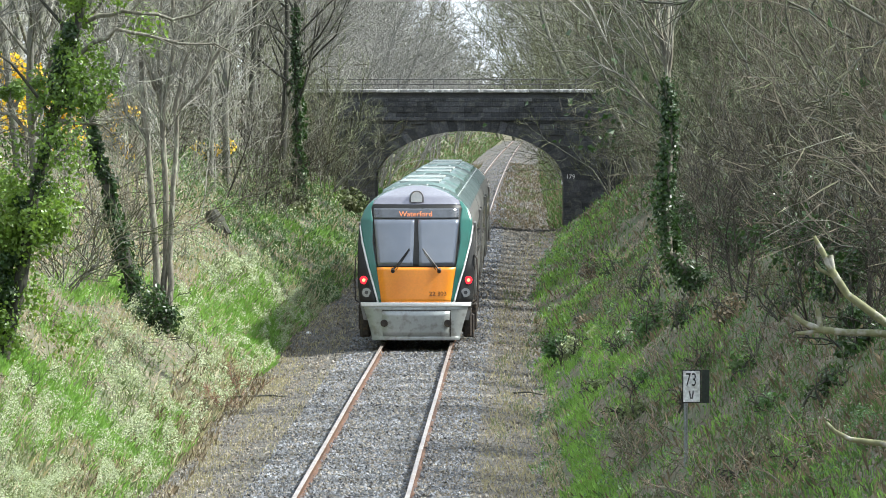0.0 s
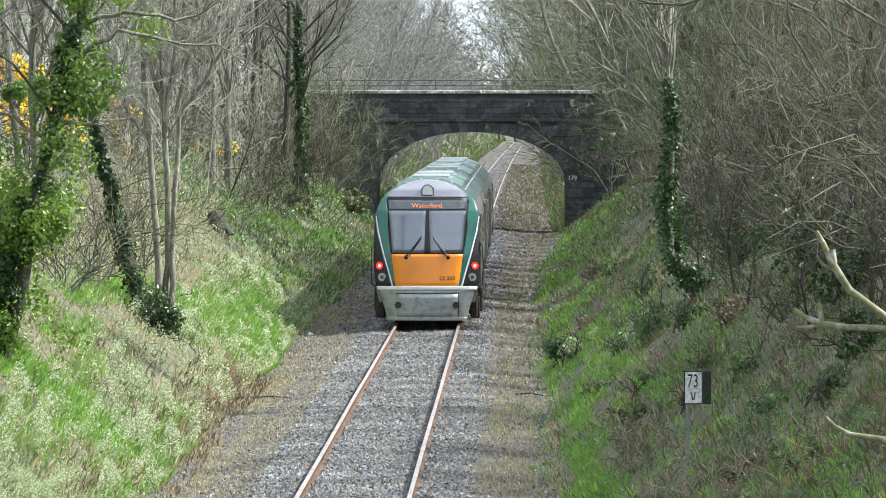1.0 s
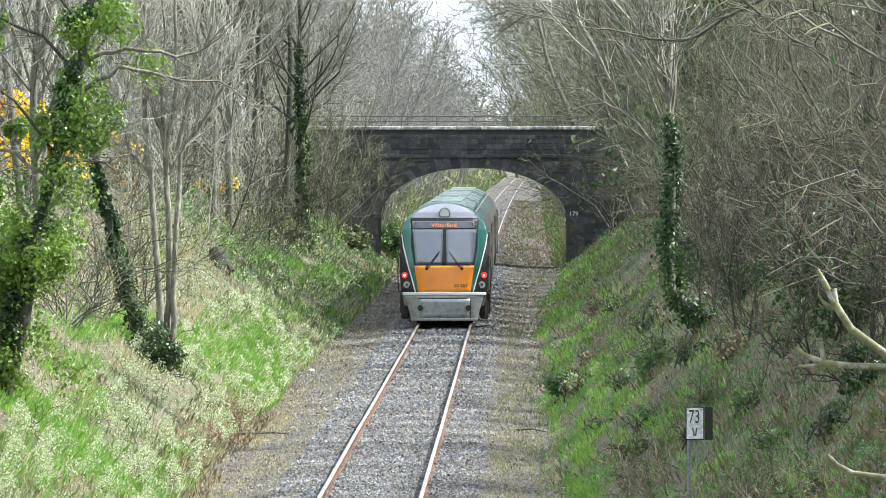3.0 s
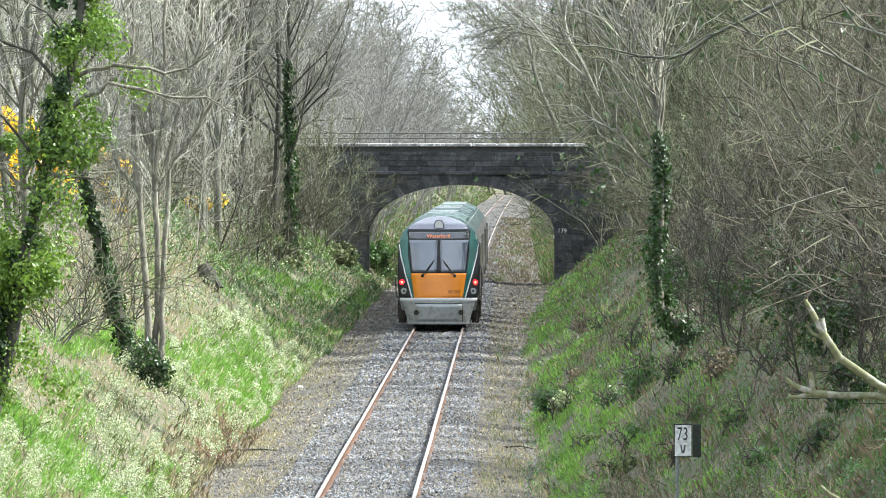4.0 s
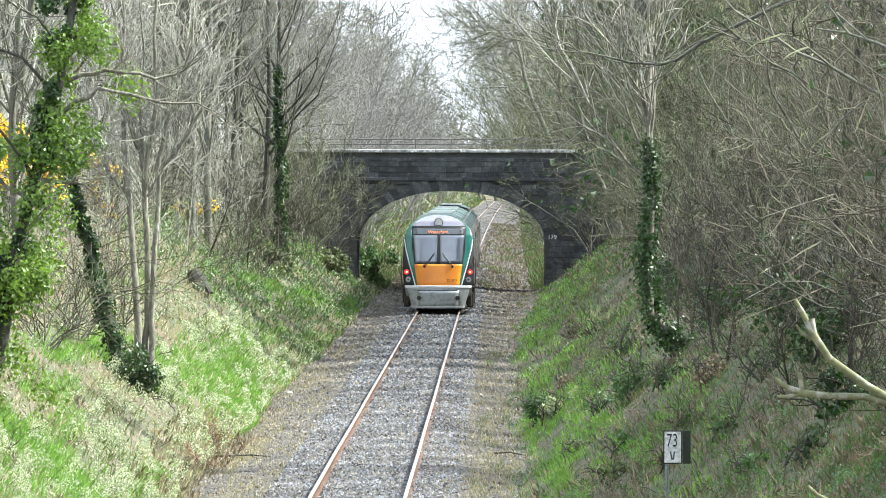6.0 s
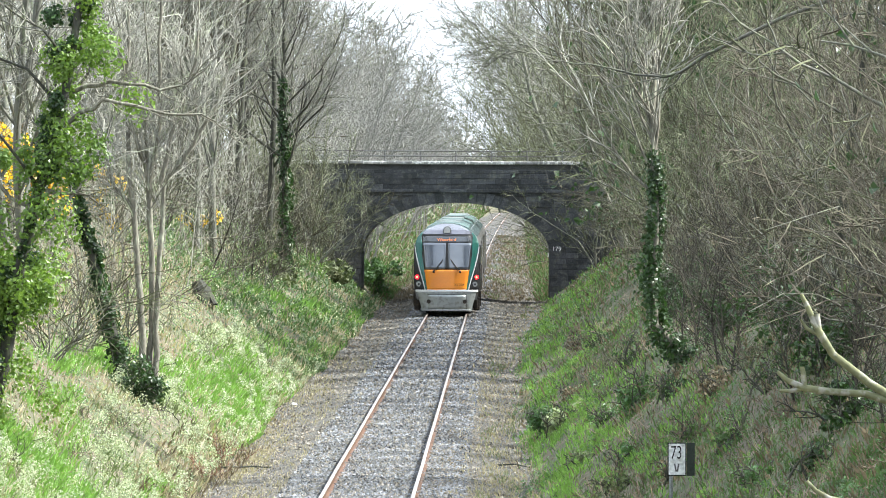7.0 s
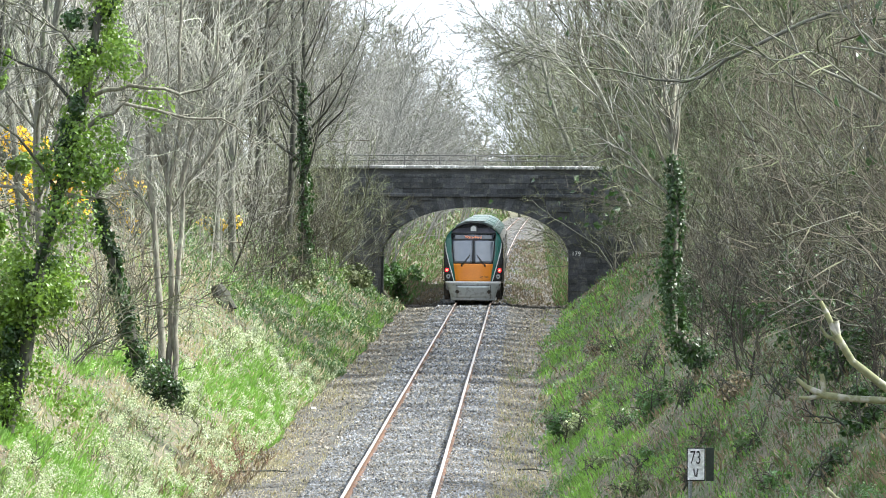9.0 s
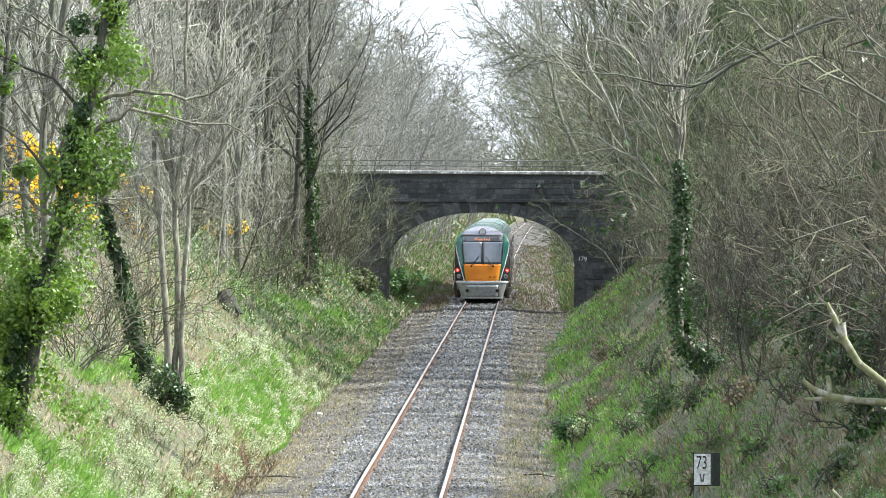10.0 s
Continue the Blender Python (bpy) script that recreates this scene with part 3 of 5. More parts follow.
def build_woods():
    # close-grown woods behind the single trees
    wood_fill("woodland", "bare grey-brown young woods on the bank top", 801, (6.5, 17, 125, 289, -1), 120, 9.5, 0.0105, TWIG)
    wood_fill("woodland", "bare scrub woods behind the trees, painted pale as sunlit", 802, (3.6, 10, 128, 286, -1), 100, 6.0, 0.010, TWIG_SUNLIT, low=0.05)
    wood_fill("woodland", "bare hazy grey woods along the line beyond the bridge", 803, (1.5, 9, 296, 560, -1), 120, 11.5, 0.0115, TWIG_HAZE, lean=0.22)
    wood_fill("woodland", "bare hazy grey woods along the line beyond the bridge", 804, (1.0, 8, 296, 560, 1), 110, 12.0, 0.0115, TWIG_HAZE, lean=0.3)
    wood_fill("woodland", "far hazy woods where the line curves away", 805, (1.2, 14, 540, 980, -1), 60, 9.5, 0.0105, TWIG_HAZE, lean=0.15)
    wood_fill("woodland", "far hazy woods where the line curves away", 806, (1.2, 14, 540, 980, 1), 60, 9.5, 0.0105, TWIG_HAZE, lean=0.12)
    wood_fill("woodland", "dense dark olive woods on the top of the bank", 807, (3.6, 12, 150, 289, 1), 150, 12.0, 0.0105, TWIG_OLIVE, lean=0.08)
    wood_fill("woodland", "dark bare trees leaning out over the line behind the bridge", 809, (1.2, 5.5, 293, 345, 1), 60, 12.5, 0.0105, TWIG_OLIVE, lean=0.5, boughs=22)
    wood_fill("woodland", "deep bare grey woods behind the bank top", 810, (14, 34, 150, 420, -1), 90, 10.0, 0.016, TWIG, low=0.02)
    wood_fill("woodland", "pale bare scrub against the wing of the bridge", 811, (2.0, 7.5, 258, 285, -1), 34, 7.5, 0.0105, TWIG_OLIVE, low=0.05)
    # dark scrub added to paint the shade under and behind the trees
    wood_fill("undergrowth", "low scrub under the trees, darkened for the shade there", 821, (3.3, 6.5, 98, 160, 1), 60, 2.6, 0.017, TWIG_SHADE, low=0.02)
    wood_fill("undergrowth", "low scrub under the trees, darkened for the shade there", 822, (3.6, 6.5, 58, 98, 1), 40, 2.0, 0.015, TWIG_SHADE, low=0.02)
    wood_fill("undergrowth", "low scrub on the upper bank, darkened for its shade", 823, (3.0, 10, 195, 284, -1), 60, 3.8, 0.012, TWIG_SHADE, low=0.02)
    wood_fill("woodland", "bare woods on the bank top, darkened for their shade", 824, (6.0, 12, 72, 150, 1), 55, 8.5, 0.0125, TWIG_SHADE)
    wood_fill("woodland", "dense tangled bare scrub woods over the bank", 808, (4.7, 10, 58, 165, 1), 95, 7.0, 0.0105, TWIG_BROWN, lean=0.05)
    # trees that stand out on the banks
    th = tree_thing("ivy_clad_tree", "leaning bare tree with its trunk wrapped in bright green ivy", "tree",
                    dict(fine_seg=2, seed=11, height=12, radius=0.15, lean=(0.225, 0.0), limbs=16, twigs=6, fine=5, start=0.35, bend=0.03, kink=(0.03, 0.3)), -8.62, 98, bark=BARK_DARK)
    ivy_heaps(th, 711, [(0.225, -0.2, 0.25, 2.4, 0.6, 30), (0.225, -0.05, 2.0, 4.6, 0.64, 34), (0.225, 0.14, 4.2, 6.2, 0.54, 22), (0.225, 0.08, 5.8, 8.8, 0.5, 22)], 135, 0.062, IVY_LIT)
    # dark inner tufts paint the shade within the ivy
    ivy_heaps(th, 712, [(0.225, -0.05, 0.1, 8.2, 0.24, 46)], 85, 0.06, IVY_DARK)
    limb_on(th, 713, [((1.45, 0.1, 5.6), (2.1, 0.0, 5.75), (2.9, 0.1, 5.62), (3.4, 0.1, 5.75), (4.0, 0.1, 6.3)),
                      ((1.4, 0.0, 5.1), (2.0, -0.2, 5.45), (2.7, -0.2, 5.3), (3.6, -0.1, 5.2), (4.3, 0.0, 4.7)),
                      ((1.0, 0.0, 3.95), (1.6, -0.1, 3.85), (2.0, 0.0, 3.7)),
                      ((0.9, 0.0, 3.5), (0.2, 0.1, 4.0), (-0.5, 0.1, 4.2), (-1.0, 0.1, 4.9))], 0.042, BARK_STEM)
    th = tree_thing("ivy_clad_tree", "thin bare tree with tufts of green ivy behind a gorse bush", "tree",
                    dict(seed=21, height=10, radius=0.09, lean=(0.04, 0.0), limbs=14, twigs=6, fine=5, start=0.4, bend=0.03), -9.15, 101, bark=BARK_DARK)
    ivy_heaps(th, 721, [(0.04, 0.1, 0.0, 2.6, 0.5, 24), (0.04, 0.05, 2.9, 4.1, 0.24, 7), (0.04, 0.0, 5.2, 6.2, 0.22, 5)], 190, 0.062, IVY_LIT)
    tree_thing("ivy_clad_tree", "slender leaning tree trunk covered in dark ivy", "tree",
               dict(fine_seg=2, seed=12, height=7.5, radius=0.15, lean=(-0.24, 0.0), limbs=3, twigs=4, fine=3, start=0.75, bend=0.02), -7.95, 126, bark=BARK_DARK, ivy=dict(count=3200, upto=0.72, thick=0.16, size=0.085, mat=IVY_DARK))
    th = tagged(holder("multi_stemmed_tree", -7.58, 125.5, ground_z(-7.58, 125.5)), "bare grey-brown tree of several forked upright stems", "tree")
    g = ground_z(-7.58, 125.5)
    rng = random.Random(131)
    wood, crown = Tubes(), Tubes()
    for line, r in ([(((-0.05, -0.1, 0.63), (-0.08, -0.1, 2.06), (-0.14, -0.1, 3.26), (-0.3, -0.1, 5.12), (-0.41, -0.1, 6.4), (-0.47, -0.1, 7.94), (-0.36, -0.1, 9.95)), 0.075),
                (((0.02, 0.1, 0.63), (0.06, 0.1, 2.06), (0.08, 0.1, 3.26), (0.05, 0.1, 5.64), (0.27, 0.1, 7.12), (0.22, 0.1, 8.59), (0.33, 0.1, 10.31)), 0.07),
                (((0.1, 0.0, 0.63), (0.16, 0.0, 2.06), (0.23, 0.0, 3.45), (0.33, 0.0, 5.67), (0.98, 0.0, 6.47), (1.49, 0.0, 7.44), (1.89, 0.0, 8.76)), 0.06),
                (((0.05, 0.15, 5.53), (-0.08, 0.15, 6.1), (-0.24, 0.15, 6.41), (-0.56, 0.15, 7.63), (-0.62, 0.15, 8.85), (-0.86, 0.15, 10.19)), 0.045),
                (((0.29, -0.2, 5.65), (0.47, -0.2, 6.47), (0.72, -0.2, 7.31), (1.04, -0.2, 8.28), (1.08, -0.2, 9.59)), 0.045),
                (((-0.3, -0.1, 5.12), (-0.74, -0.1, 5.65), (-1.1, -0.1, 6.84), (-1.22, -0.1, 7.92)), 0.03),
                (((0.07, 0.2, 4.45), (0.0, 0.2, 5.17), (-0.08, 0.2, 6.84), (0.0, 0.2, 8.16), (-0.14, 0.2, 9.95)), 0.035),
                (((0.98, 0.1, 6.47), (1.05, 0.1, 7.08), (0.93, 0.1, 7.92), (1.08, 0.1, 8.88)), 0.028)]):
        path = []
        for a, b in zip(line, line[1:]):
            path += [Vector(a).lerp(Vector(b), k / 3) + Vector((rng.gauss(0, 0.018), rng.gauss(0, 0.03), -g)) for k in range(3)]
        path.append(Vector(line[-1]) - Vector((0, 0, g)))
        n = len(path)
        wood.add(path, [1.3 * r * (1 - 0.75 * k / n) for k in range(n)], 7)
        for k in range(15):
            at = (0.42 if line[0][2] < 2 else 0.12) + 0.56 * rng.random() ** 0.9
            p, d = on_path(path, min(at, 0.99))
            ll = rng.uniform(0.7, 1.9)
            limb = wander(rng, p, side_way(rng, d, rng.uniform(0.35, 0.8)), ll, 6, 0.13, 0.07)
            crown.add(limb, [0.017 - 0.0019 * m for m in range(7)], 4)
            for m in range(6):
                p2, d2 = on_path(limb, 0.2 + 0.78 * (m + rng.random()) / 6)
                br = wander(rng, p2, side_way(rng, d2, rng.uniform(0.35, 0.85)), ll * rng.uniform(0.25, 0.55), 3, 0.17, 0.06)
                crown.add(br, [0.009, 0.008, 0.007, 0.005], 3)
                for q in range(3):
                    p3, d3 = on_path(br, 0.2 + 0.78 * (q + rng.random()) / 3)
                    crown.add(wander(rng, p3, side_way(rng, d3, rng.uniform(0.35, 0.9)), ll * rng.uniform(0.1, 0.26), 2, 0.2, 0.05), [0.0065, 0.0055, 0.0035], 3)
    part("trunk", mesh_of("trunk", wood.v, wood.f, BARK_STEM, smooth=True), None, th)
    part("crown", mesh_of("crown", crown.v, crown.f, TWIG_SUNLIT), None, th)
    tree_thing("ivy_clad_tree", "tall dark tree trunk with ivy beside the bridge", "tree",
               dict(fine_seg=2, seed=14, height=16, radius=0.18, lean=(0.03, 0.0), limbs=30, twigs=8, fine=6, start=0.25, bend=0.03, rise=0.75, lift=0.1, thick=1.2), -8.95, 240, bark=BARK_DARK, ivy=dict(count=2600, upto=0.5, thick=0.25, size=0.12, mat=IVY_DARK))
    for k, (x, y, h) in enumerate(((-9.75, 243, 15), (-10.9, 236, 15), (-11.4, 246, 16), (-11.5, 262, 13))):
        tree_thing("bare_tree", "tall bare tree with a straight dark trunk", "tree",
                   dict(seed=140 + k, height=h, radius=0.17, lean=(0.02, 0.0), limbs=24, twigs=7, fine=5, start=0.22, bend=0.03, thick=1.2, rise=0.75, lift=0.1), x, y, bark=BARK_DARK)
    tree_thing("ivy_clad_tree", "short ivy-clad tree with branches painted pale as sunlit", "tree",
               dict(fine_seg=2, seed=15, height=8.5, radius=0.12, lean=(-0.01, 0.0), limbs=34, twigs=6, fine=4, start=0.42, lift=0.09, bend=0.025, kink=(-0.85, 0.95), reach=(-0.4, -0.2, 0.5), spread=0.95, rise=0.7, thick=1.25), 3.82, 118, bark=BARK_STEM, twig=TWIG_SUNLIT, ivy=dict(count=4200, upto=0.5, thick=0.25, size=0.07, mat=IVY_DARK))
    # ivy added in these crowns so that they shade the line and left bank
    for k, (x, y) in enumerate(((7.5, 178), (9.5, 186), (6.8, 193), (9.0, 200), (6.6, 207), (8.4, 214), (6.4, 221), (8.6, 228), (6.5, 235), (8.2, 242), (6.3, 249), (8.8, 256), (6.6, 263), (8.4, 271), (6.8, 279))):
        tree_thing("ivy_clad_tree", "tall tree on the bank top, ivy added in its crown to cast shade", "tree",
                   dict(seed=170 + k, height=15 + k % 3, radius=0.22, limbs=18, twigs=5, fine=3, start=0.3, bend=0.03, thick=1.3), x, y, bark=BARK_DARK,
                   ivy=dict(count=4600, upto=0.95, thick=3.2, size=0.24, mat=IVY_DARK))
    # trees added out of view to throw shade on the near right bank
    for k, (x, y) in enumerate(((7.4, 60), (7.0, 69), (7.6, 77), (7.1, 86))):
        tree_thing("ivy_clad_tree", "unseen bank-top tree thick with dark ivy, added to cast shade", "tree",
                   dict(seed=240 + k, height=9, radius=0.16, limbs=10, twigs=4, fine=2, start=0.3, bend=0.04), x, y, bark=BARK_DARK,
                   ivy=dict(count=3800, upto=0.95, thick=2.2, size=0.15, mat=IVY_DARK))
    # a tree whose long limb sweeps out over the bank
    th = tree_thing("overhanging_tree", "bare tree with a long curved limb over the bank", "tree",
                    dict(seed=190, height=8, radius=0.12, limbs=14, twigs=5, fine=4, start=0.4, bend=0.05), 5.6, 100, bark=BARK_DARK, twig=TWIG_OLIVE)
    rng = random.Random(191)
    tb = Tubes()
    g = ground_z(5.6, 100)
    limb = [Vector((a - 5.6, b, c - g)) for a, b, c in ((5.65, 0, 8.9), (4.6, -0.2, 8.5), (3.9, -0.3, 8.15), (3.35, -0.2, 7.88), (2.95, 0, 7.6), (2.69, 0, 7.52), (2.2, 0.1, 7.55), (1.74, 0.1, 7.66), (1.3, 0.1, 7.75), (0.88, 0.1, 7.92))]
    tb.add(limb, [0.036, 0.034, 0.033, 0.031, 0.029, 0.026, 0.022, 0.017, 0.012, 0.007], 6)
    for k in range(16):
        p, d = on_path(limb, 0.25 + 0.74 * k / 16)
        tb.add(wander(rng, p, d + Vector((rng.gauss(0, 0.4), rng.gauss(0, 0.4), rng.gauss(0.1, 0.5))), rng.uniform(0.5, 1.4), 4, 0.2, 0.04), [0.014, 0.011, 0.009, 0.007, 0.004], 4)
    part("limb", mesh_of("limb", tb.v, tb.f, BARK, smooth=True), None, th)
    # woods: a few grown forms, copied with turns
    near, far = [], []
    for i, (h, r, st) in enumerate(((15, 0.14, 1), (14, 0.11, 1), (16.5, 0.15, 1), (10, 0.07, 5), (12, 0.08, 3))):
        near.append(tree_thing("bare_tree", "bare winter tree with fine grey-brown branches", "tree",
                    dict(seed=30 + i, height=h, radius=r, stems=st, limbs=22, twigs=6, fine=3, start=0.12, thick=1.35, fan=0.3, rise=0.75, lift=0.09), -13 - i, 250 + 9 * i, group="woodland trees", bark=BARK, twig=(TWIG_SUNLIT, TWIG, TWIG_BROWN, TWIG_SUNLIT, TWIG_BROWN)[i]))
    for i, (h, r) in enumerate(((14, 0.2), (15.5, 0.22), (13, 0.18))):
        far.append(tree_thing("bare_tree", "distant bare winter tree along the railway", "tree",
                   dict(seed=60 + i, height=h, radius=r, limbs=20, twigs=5, fine=3, start=0.12, thick=2.3, fan=0.3), -14 - i, 330 + 20 * i, group="trees beyond the bridge", bark=BARK, twig=TWIG if i % 2 else TWIG_BROWN))
    veryfar = [tree_thing("bare_tree", "hazy distant bare tree beside the line", "tree",
               dict(seed=70 + i, height=15 + i, radius=0.22, limbs=17, twigs=5, fine=3, start=0.1, thick=3.6), -16 - i, 520 + 30 * i, group="trees beyond the bridge", bark=BARK, twig=TWIG) for i in range(2)]
    shrubs = [shrub_thing("bare_shrub", "bare brown shrub with a tangle of thin arching stems", 6.0 + i, 90 + 7 * i, BARK, TWIG_BROWN if i != 1 else TWIG_OLIVE, "shrubs on the banks",
                          seed=200 + i, height=2.6 + 0.5 * i, stems=14) for i in range(3)]
    rng = random.Random(77)

    def plant(forms, x, y, lean=4):
        copy_thing(rng.choice(forms), pose(x, y, ground_z(x, y) - 0.1, rng.uniform(-lean, lean), rng.uniform(-lean, lean), rng.uniform(0, 360)))

    for i in range(24):
        y = 112 + 176 * (i / 24) + rng.uniform(-3, 3)
        # forms with sun-paled twigs go on the near left bank
        plant([near[0], near[1], near[3]] if y < 205 else [near[1], near[2], near[4]], toe_left(y) - (rng.uniform(4.2, 12) if y < 215 else rng.uniform(6.0, 13)), y)
    thicket = [tree_thing("hawthorn_tree", "low bare hawthorn tree with a dense tangle of twigs", "tree",
               dict(seed=80 + i, height=5.6 + 0.7 * i, radius=0.05, stems=5, limbs=18, twigs=6, fine=3, fine_seg=2, start=0.1, thick=0.9, fan=0.4, spread=0.8, bend=0.16, rise=0.85, lift=0.03), 8 + i, 96 + 9 * i, group="thicket on the bank",
               bark=BARK, twig=(TWIG_BROWN, TWIG_OLIVE, TWIG_BROWN)[i]) for i in range(3)]
    for i in range(14):
        y = 88 + 112 * (i / 14) + rng.uniform(-3, 3)
        plant(thicket, toe_right(y) + rng.uniform(4.6 if y > 124 else 5.0, 9.5), y, 8)
    for i in range(16):
        y = 190 + 95 * (i / 16) + rng.uniform(-2, 2)
        plant([near[1], near[2], near[4]], toe_right(y) + rng.uniform(4.2, 9), y)
    for k, (x, y) in enumerate(((5.4, 258), (5.0, 298), (5.6, 322), (5.4, 350))):
        tree_thing("leaning_tree", "tall bare tree leaning out over the railway", "tree",
                   dict(seed=400 + k, height=16.5, radius=0.2, lean=(-0.36, 0.0), limbs=22, twigs=7, fine=5, start=0.5, fine_seg=2, thick=1.6, reach=(-0.5, 0, 0.1)), x, y)
    for i in range(24):
        y = 298 + 300 * (i / 24) ** 1.2 + rng.uniform(-4, 4)
        plant(far, (toe_left(y) - rng.uniform(3.0, 11)) if i % 2 else (toe_right(y) + rng.uniform(2.5, 11)), y)
    for i in range(8):
        y = 298 + 24 * i + rng.uniform(-4, 4)
        plant(far, toe_right(y) + rng.uniform(1.2, 3.6), y)
    for i in range(20):
        y = 430 + 600 * (i / 20) ** 1.2 + rng.uniform(-6, 6)
        plant(veryfar, (toe_left(y) - rng.uniform(2.5, 16)) if i % 2 else (toe_right(y) + rng.uniform(2.0, 16)), y)
    tall = [tree_thing("bare_tree", "tall hazy bare tree closing the end of the line", "tree",
            dict(seed=90 + i, height=11 + 2 * i, radius=0.3, limbs=20, twigs=6, fine=4, start=0.08, thick=5.5), -9 - 8 * i, 1050 + 30 * i, group="trees beyond the bridge", bark=BARK, twig=TWIG) for i in range(2)]
    for i in range(24):
        plant(tall, -36 + 2.4 * i + rng.uniform(-2, 2), 1035 + rng.uniform(0, 160))
    for i in range(30):
        y = 84 + 195 * (i / 30) ** 1.3 + rng.uniform(-3, 3)
        plant(shrubs, toe_right(y) + rng.uniform(3.6 if y > 124 else 4.2, 8), y, 14)
    for i in range(8):
        y = 54 + 34 * (i / 8)
        plant(shrubs, toe_right(y) + rng.uniform(5.0, 7.0), y, 14)
    for i in range(6):
        y = 58 + 34 * (i / 6)
        plant(thicket, toe_right(y) + rng.uniform(6.2, 8.5), y, 8)
    for i in range(18):
        y = 118 + 165 * (i / 18) + rng.uniform(-3, 3)
        plant(shrubs, toe_left(y) - rng.uniform(2.6, 7), y, 14)
    for x, y in ((-8.2, 281), (-9.3, 277), (-10.4, 283), (-8.8, 270), (4.4, 281), (5.2, 276), (5.8, 284)):
        plant([thicket[0], thicket[1]], x, y, 6)
    canes = [shrub_thing("bramble_canes", "low tangle of dead brown bramble canes", 2.6 + i, 70 + 11 * i, BARK_STEM, (CANE, TWIG_OLIVE)[i], "bramble canes on the banks",
                         seed=260 + i, height=0.7, stems=16, twigs=5, fine=2, thick=0.7, arch=1.4) for i in range(2)]
    for i in range(52):
        y = 1 / (1 / 58 + (1 / 230 - 1 / 58) * (i / 52)) + rng.uniform(-2, 2)
        plant(canes, toe_right(y) + rng.uniform(1.3, 4.8), y, 25)
    for i in range(26):
        y = 1 / (1 / 92 + (1 / 230 - 1 / 92) * (i / 26)) + rng.uniform(-2, 2)
        plant(canes, toe_left(y) - rng.uniform(1.6, 5.0), y, 25)
    # bushes
    leafy_bush("gorse_bush", "gorse bush in full yellow flower on the bank", -11.6, 140, 301, 1500, 0.08, 1.25, IVY_DARK, 2800, 1.5)
    leafy_bush("gorse_bush", "straggling gorse bush in yellow flower", -11.9, 178, 303, 900, 0.09, 0.85, IVY_DARK, 1200, 1.2)
    leafy_bush("gorse_bush", "small gorse bush with few yellow flowers", -10.8, 208, 304, 700, 0.09, 0.7, IVY_DARK, 600, 1.1)
    leafy_bush("bramble_bush", "low green bramble bush at the edge of the ballast", 0.95, 134, 305, 900, 0.075, 0.5, IVY, 0, 0.35)
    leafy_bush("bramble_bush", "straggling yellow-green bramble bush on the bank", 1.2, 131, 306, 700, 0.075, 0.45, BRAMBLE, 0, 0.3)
    leafy_bush("bramble_bush", "low dark green bramble patch on the bank", 2.7, 116, 308, 1100, 0.065, 0.6, IVY, 0, 0.2)
    for k, (x, y, r, m, label) in enumerate((
            (2.2, 104, 0.34, IVY, "low dark green bramble clump on the bank"), (3.1, 108, 0.42, IVY_DARK, "dark bramble clump under the trees"), (1.9, 96, 0.3, GRASS_DULL, "tuft of dull green fern on the bank"),
            (2.9, 94, 0.34, GRASS_DEEP, "green fern clump on the bank"), (3.6, 99, 0.4, DEAD, "brown dead fern clump on the bank"), (2.6, 88, 0.3, DEAD, "brown dead fern clump on the bank"),
            (3.3, 86, 0.34, GRASS_DEEP, "green fern clump on the bank"), (4.1, 90, 0.42, IVY_DARK, "dark bramble clump under the trees"), (3.4, 78, 0.3, IVY, "low dark green bramble clump on the bank"),
            (2.8, 72, 0.26, DEAD, "brown dead fern clump on the bank"), (3.9, 74, 0.34, IVY_DARK, "dark bramble clump under the trees"), (3.3, 66, 0.26, GRASS_DEEP, "green fern clump on the bank"),
            (1.5, 112, 0.28, GRASS_DULL, "tuft of dull green fern on the bank"), (2.1, 121, 0.36, IVY, "low dark green bramble clump on the bank"), (2.9, 132, 0.45, IVY_DARK, "dark bramble clump under the trees"),
            (1.7, 146, 0.4, DEAD, "brown dead fern clump on the bank"), (2.6, 158, 0.5, IVY_DARK, "dark bramble clump under the trees"), (2.2, 178, 0.5, DEAD, "brown dead fern clump on the bank"))):
        leafy_bush("fern_clump" if m in (DEAD, GRASS_DEEP, GRASS_DULL) else "bramble_bush", label, x, y, 330 + 3 * k, int(900 * r), 0.055, r, m, 0, 0.2)
    # dark heaps added to paint the deep shade below the thicket
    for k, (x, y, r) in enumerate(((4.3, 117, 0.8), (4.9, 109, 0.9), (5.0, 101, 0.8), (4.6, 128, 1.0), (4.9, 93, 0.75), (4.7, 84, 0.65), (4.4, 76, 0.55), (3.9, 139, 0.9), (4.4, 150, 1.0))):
        leafy_bush("ivy_bush", "heap of ivy and scrub, darkened for the shade of the trees", x, y, 620 + 3 * k, int(1500 * r), 0.07, r, IVY_DARK, 0, 0.35)
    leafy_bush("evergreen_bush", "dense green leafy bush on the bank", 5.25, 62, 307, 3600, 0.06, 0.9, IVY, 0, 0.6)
    # dark leaves stand for the shaded hollow at the tree base
    leafy_bush("ivy_bush", "ivy heap round the foot of the trees, darkened as a shaded hollow", -7.75, 124.3, 309, 2600, 0.075, 0.75, IVY_DARK, 0, 0.3)
    leafy_bush("privet_bush", "yellow-green leafy bush on the bank by the bridge", -7.9, 268, 311, 2200, 0.11, 0.9, GRASS_DULL, 0, 0.2)
    leafy_bush("privet_bush", "green leafy bush on the shaded bank", -8.6, 226, 313, 2200, 0.1, 0.9, GRASS_DULL, 0, 0.2)
